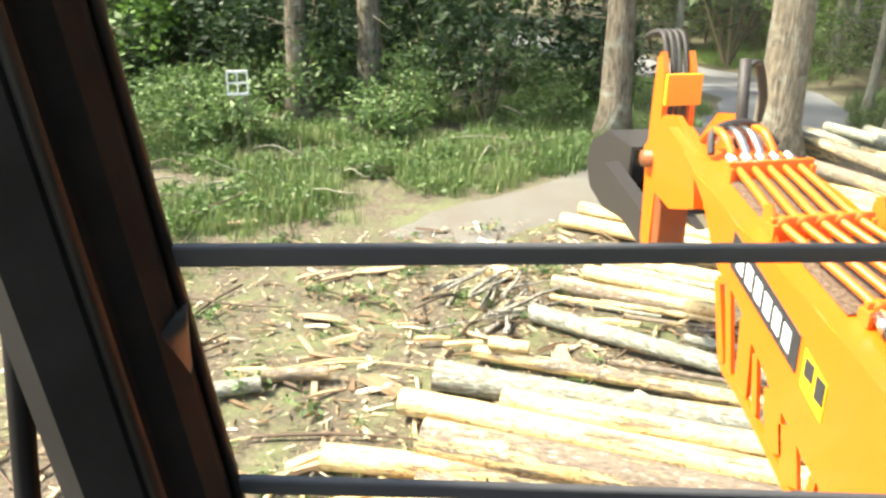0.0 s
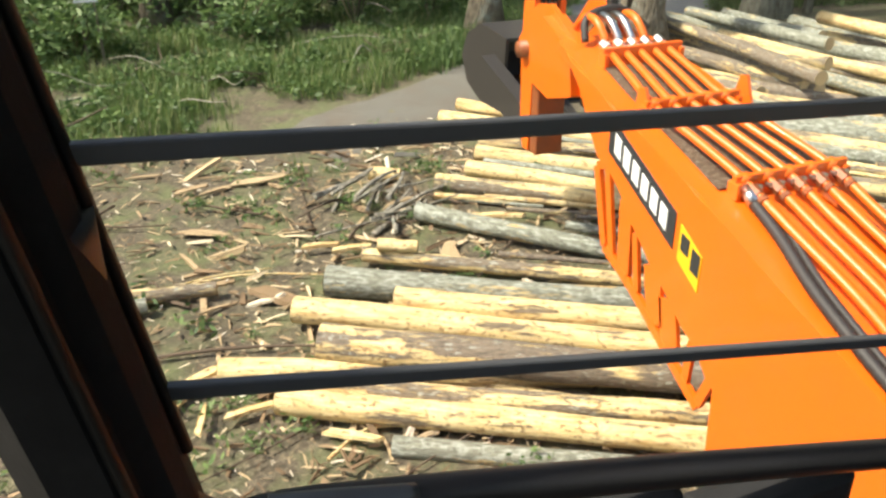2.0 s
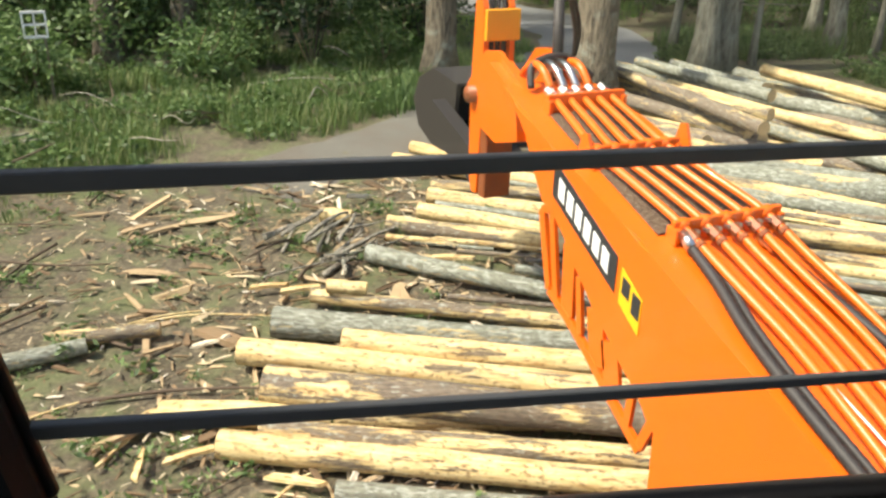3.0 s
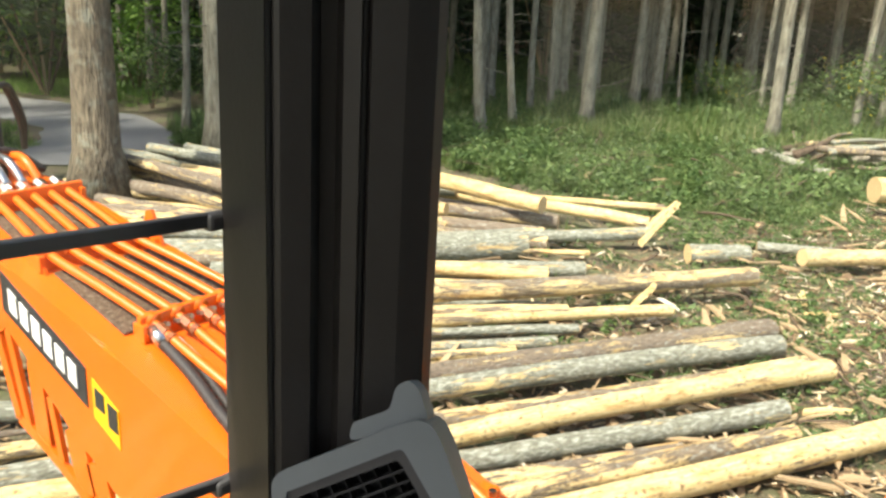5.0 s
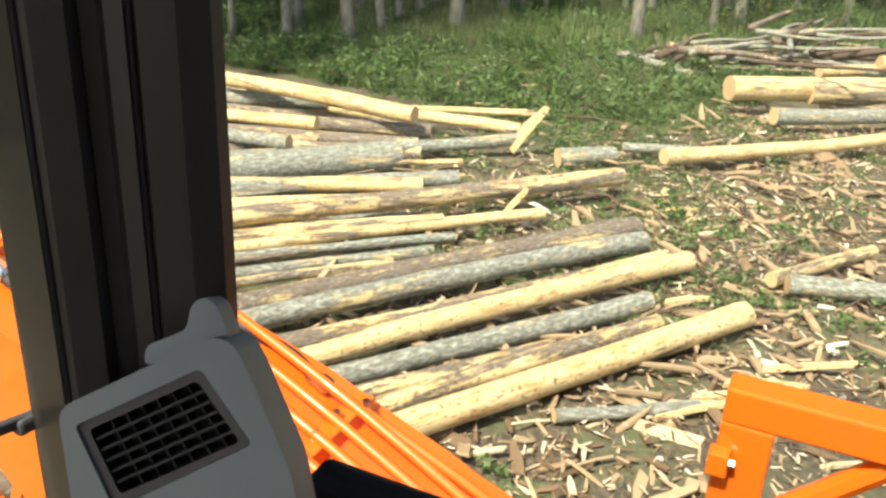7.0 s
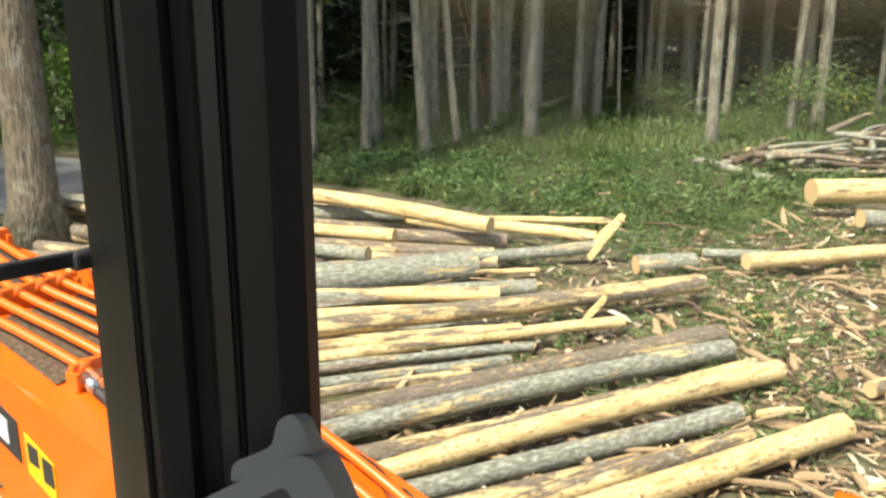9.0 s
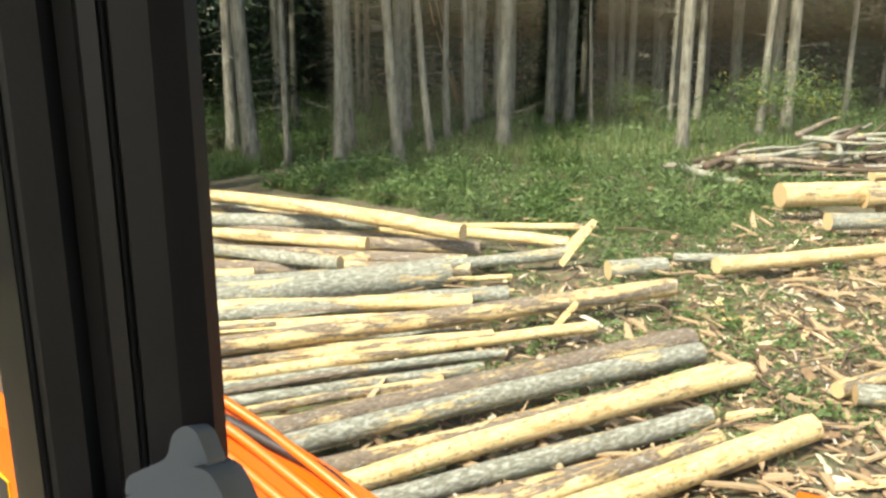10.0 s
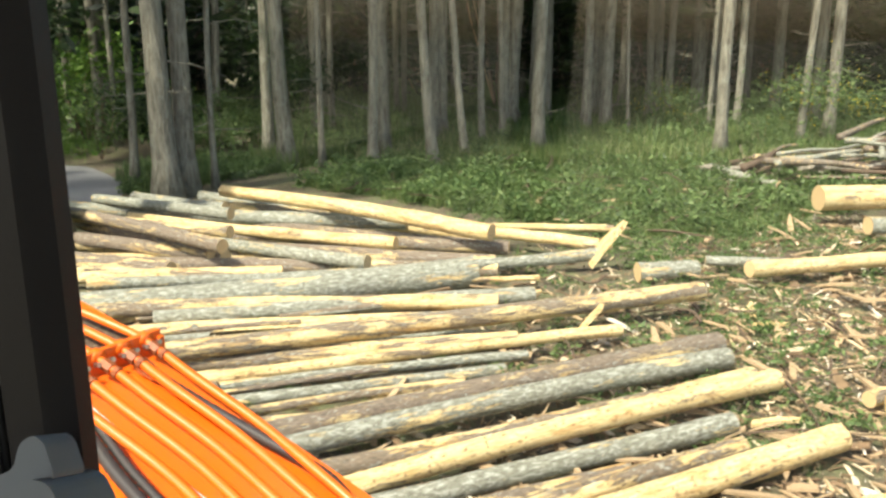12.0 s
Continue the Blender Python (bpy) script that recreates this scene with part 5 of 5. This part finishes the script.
# guard bars
for a, b, r in (((-0.70, 0.70, 2.672), (0.225, 0.70, 2.607), 0.0065), ((-0.68, 0.70, 2.519), (0.225, 0.70, 2.35), 0.0055)):
    bm = bmesh.new()
    d = (Vector(b) - Vector(a))
    m = Matrix.Translation(a) @ d.to_track_quat("X", "Z").to_matrix().to_4x4()
    box(bm, (0, -0.004, -r), (d.length, 0.004, r), 0.002, m)
    part("guard_bar", bm, m_bar, cab)
    bm = bmesh.new()
    box(bm, (0.197, 0.692, b[2] - 0.008), (0.224, 0.705, b[2] + 0.008), 0.004)
    part("bar_bracket", bm, m_bar, cab)
# roof, rear, sides
bm = bmesh.new()
box(bm, (-0.86, -1.0, 3.28), (0.40, 0.78, 3.34), 0.02)
part("roof", bm, m_trim, cab)
bm = bmesh.new()
box(bm, (-0.86, -1.0, 1.1), (0.40, -0.95, 3.28))
part("rear_panel", bm, m_trim, cab)
bm = bmesh.new()
box(bm, (-0.86, -0.95, 1.1), (-0.82, -0.25, 3.28))
part("side_panel", bm, m_trim, cab)
bm = bmesh.new()
box(bm, (0.33, -0.95, 1.1), (0.38, 0.50, 2.28), 0.01)
part("side_panel", bm, m_trim, cab)
bm = bmesh.new()
box(bm, (-0.82, -0.95, 1.1), (0.33, 0.7, 1.16))
part("cab_floor", bm, m_trim, cab)
bm = bmesh.new()
box(bm, (-0.86, -0.24, 1.1), (-0.82, 0.62, 1.9))
part("door_panel", bm, m_trim, cab)
# panes
for lo, hi in (((-0.70, 0.712, 1.2), (0.30, 0.715, 3.28)), ((0.352, -0.95, 2.28), (0.355, 0.69, 3.28))):
    bm = bmesh.new()
    box(bm, lo, hi)
    pane = part("window_pane", bm, m_glass, cab, "clear cab window glass")
    pane.visible_shadow = False

# ---- air vent on the post ----
POST = pose(-0.210, 0.145, 2.799, 68.89, -4.30, -60.70) @ Matrix.Scale(1.25, 4) @ pose(-0.154, 0.204, 2.785, 68.75, -3.80, -61.99).inverted()
VENT = POST @ Matrix.Translation((0.150, 0.488, 2.492)) @ pose(0, 0, 0, 68.0, -0.2, -66.3) @ pose(0.006, 0, 0, -2, 1, 8)


def ring_plate(outer, inner, z0, z1):
    """A plate with one opening, of an outline and an opening of local points."""
    bm = bmesh.new()
    edges = []
    for loop in (outer, inner):
        vs = [bm.verts.new((x, y, z1)) for x, y in loop]
        edges += [bm.edges.new((vs[i], vs[(i + 1) % len(vs)])) for i in range(len(vs))]
    bmesh.ops.triangle_fill(bm, edges=edges, use_beauty=True)
    r = bmesh.ops.extrude_face_region(bm, geom=bm.faces[:])
    bmesh.ops.translate(bm, vec=(0, 0, z0 - z1), verts=[g for g in r["geom"] if isinstance(g, bmesh.types.BMVert)])
    bmesh.ops.transform(bm, matrix=VENT, verts=bm.verts)
    return bm


def rounded(pts, r, n=4):
    out = []
    for i, p in enumerate(pts):
        p, a, b = Vector(p), Vector(pts[i - 1]), Vector(pts[(i + 1) % len(pts)])
        u, v = (a - p).normalized() * r, (b - p).normalized() * r
        for k in range(n + 1):
            t = k / n
            q = p + u * (1 - t) ** 2 + v * t ** 2
            out.append((q.x, q.y))
    return out


GRILLE = [(-0.041, 0.006), (0.022, 0.027), (0.0425, -0.010), (-0.027, -0.032)]
rim = [(-0.0475, 0.0095), (0.025, 0.034), (0.05, -0.0115), (-0.03, -0.0395)]
OUT = [(-0.056, 0.020), (0.030, 0.050), (0.042, 0.050), (0.050, 0.034), (0.070, -0.03), (0.074, -0.075), (-0.05, -0.085)]
vent = part("air_vent", ring_plate(rounded(OUT, 0.009), rounded(rim, 0.004), -0.06, 0.0), m_vent, excavator, "grey plastic air vent housing")
part("grille_rim", ring_plate(rounded(rim, 0.004), rounded(GRILLE, 0.003), -0.03, -0.003), m_post, vent, "darker rim round the grille")


def grille_bar(a, b, w, z0, z1):
    a, b = Vector((*a, 0)), Vector((*b, 0))
    d = b - a
    m = VENT @ Matrix.Translation(a) @ Matrix.Rotation(math.atan2(d.y, d.x), 4, "Z")
    bm = bmesh.new()
    box(bm, (0, -w, z0), (d.length, w, z1), 0, m)
    return bm


def along(p, q, t):
    return (p[0] + (q[0] - p[0]) * t, p[1] + (q[1] - p[1]) * t)


# flat black sheet standing for the shade behind the slats
bm = bmesh.new()
bm.faces.new([bm.verts.new(VENT @ Vector((x, y, -0.029))) for x, y in GRILLE])
part("grille_back", bm, m_vent_shade, vent)
for k in range(1, 6):
    part("slat", grille_bar(along(GRILLE[0], GRILLE[3], k / 6), along(GRILLE[1], GRILLE[2], k / 6), 0.0008, -0.024, -0.006), m_seal, vent)
for k in range(1, 7):
    part("fin", grille_bar(along(GRILLE[0], GRILLE[1], k / 7), along(GRILLE[3], GRILLE[2], k / 7), 0.0005, -0.026, -0.012), m_seal, vent)
bm = bmesh.new()
prism(bm, rounded([(-0.010, 0.038), (-0.008, 0.049), (0.016, 0.056), (0.020, 0.070), (0.028, 0.074), (0.034, 0.069), (0.040, 0.050), (0.036, 0.044)], 0.004), -0.045, -0.012, "z")
bmesh.ops.transform(bm, matrix=VENT, verts=bm.verts)
part("bracket", bm, m_vent, vent)
bm = bmesh.new()
tube(bm, smooth_line([POST @ Vector(p) for p in ((0.10, 0.45, 2.36), (0.17, 0.40, 2.385), (0.24, 0.36, 2.37), (0.27, 0.34, 2.30))], 5), 0.03, 12)
part("console_edge", bm, m_vent, excavator, "rounded grey console edge", smooth=True)

# small things at the far edge
frame_ob = thing("window_frame", "white painted wooden window frame standing in bushes", "window frame", at=(-0.87, 12.4, 1.02))
for lo, hi in (((-0.3, -0.03, -0.25), (-0.25, 0.03, 0.25)), ((0.25, -0.03, -0.25), (0.3, 0.03, 0.25)), ((-0.25, -0.03, 0.2), (0.25, 0.03, 0.25)), ((-0.25, -0.03, -0.25), (0.25, 0.03, -0.2)), ((-0.02, -0.02, -0.2), (0.02, 0.02, 0.2)), ((-0.25, -0.02, -0.02), (-0.02, 0.02, 0.02)), ((0.02, -0.02, -0.02), (0.25, 0.02, 0.02))):
    bm = bmesh.new()
    box(bm, lo, hi, 0.005)
    part("frame_bar", bm, m_frame_white, frame_ob)
bm = bmesh.new()
for x in (-0.2, 0.2):
    box(bm, (x - 0.03, -0.03, -1.5), (x + 0.03, 0.03, -0.252), 0.004)
part("prop", bm, m_twig, frame_ob)
frame_ob.scale = (0.5, 0.5, 0.7)
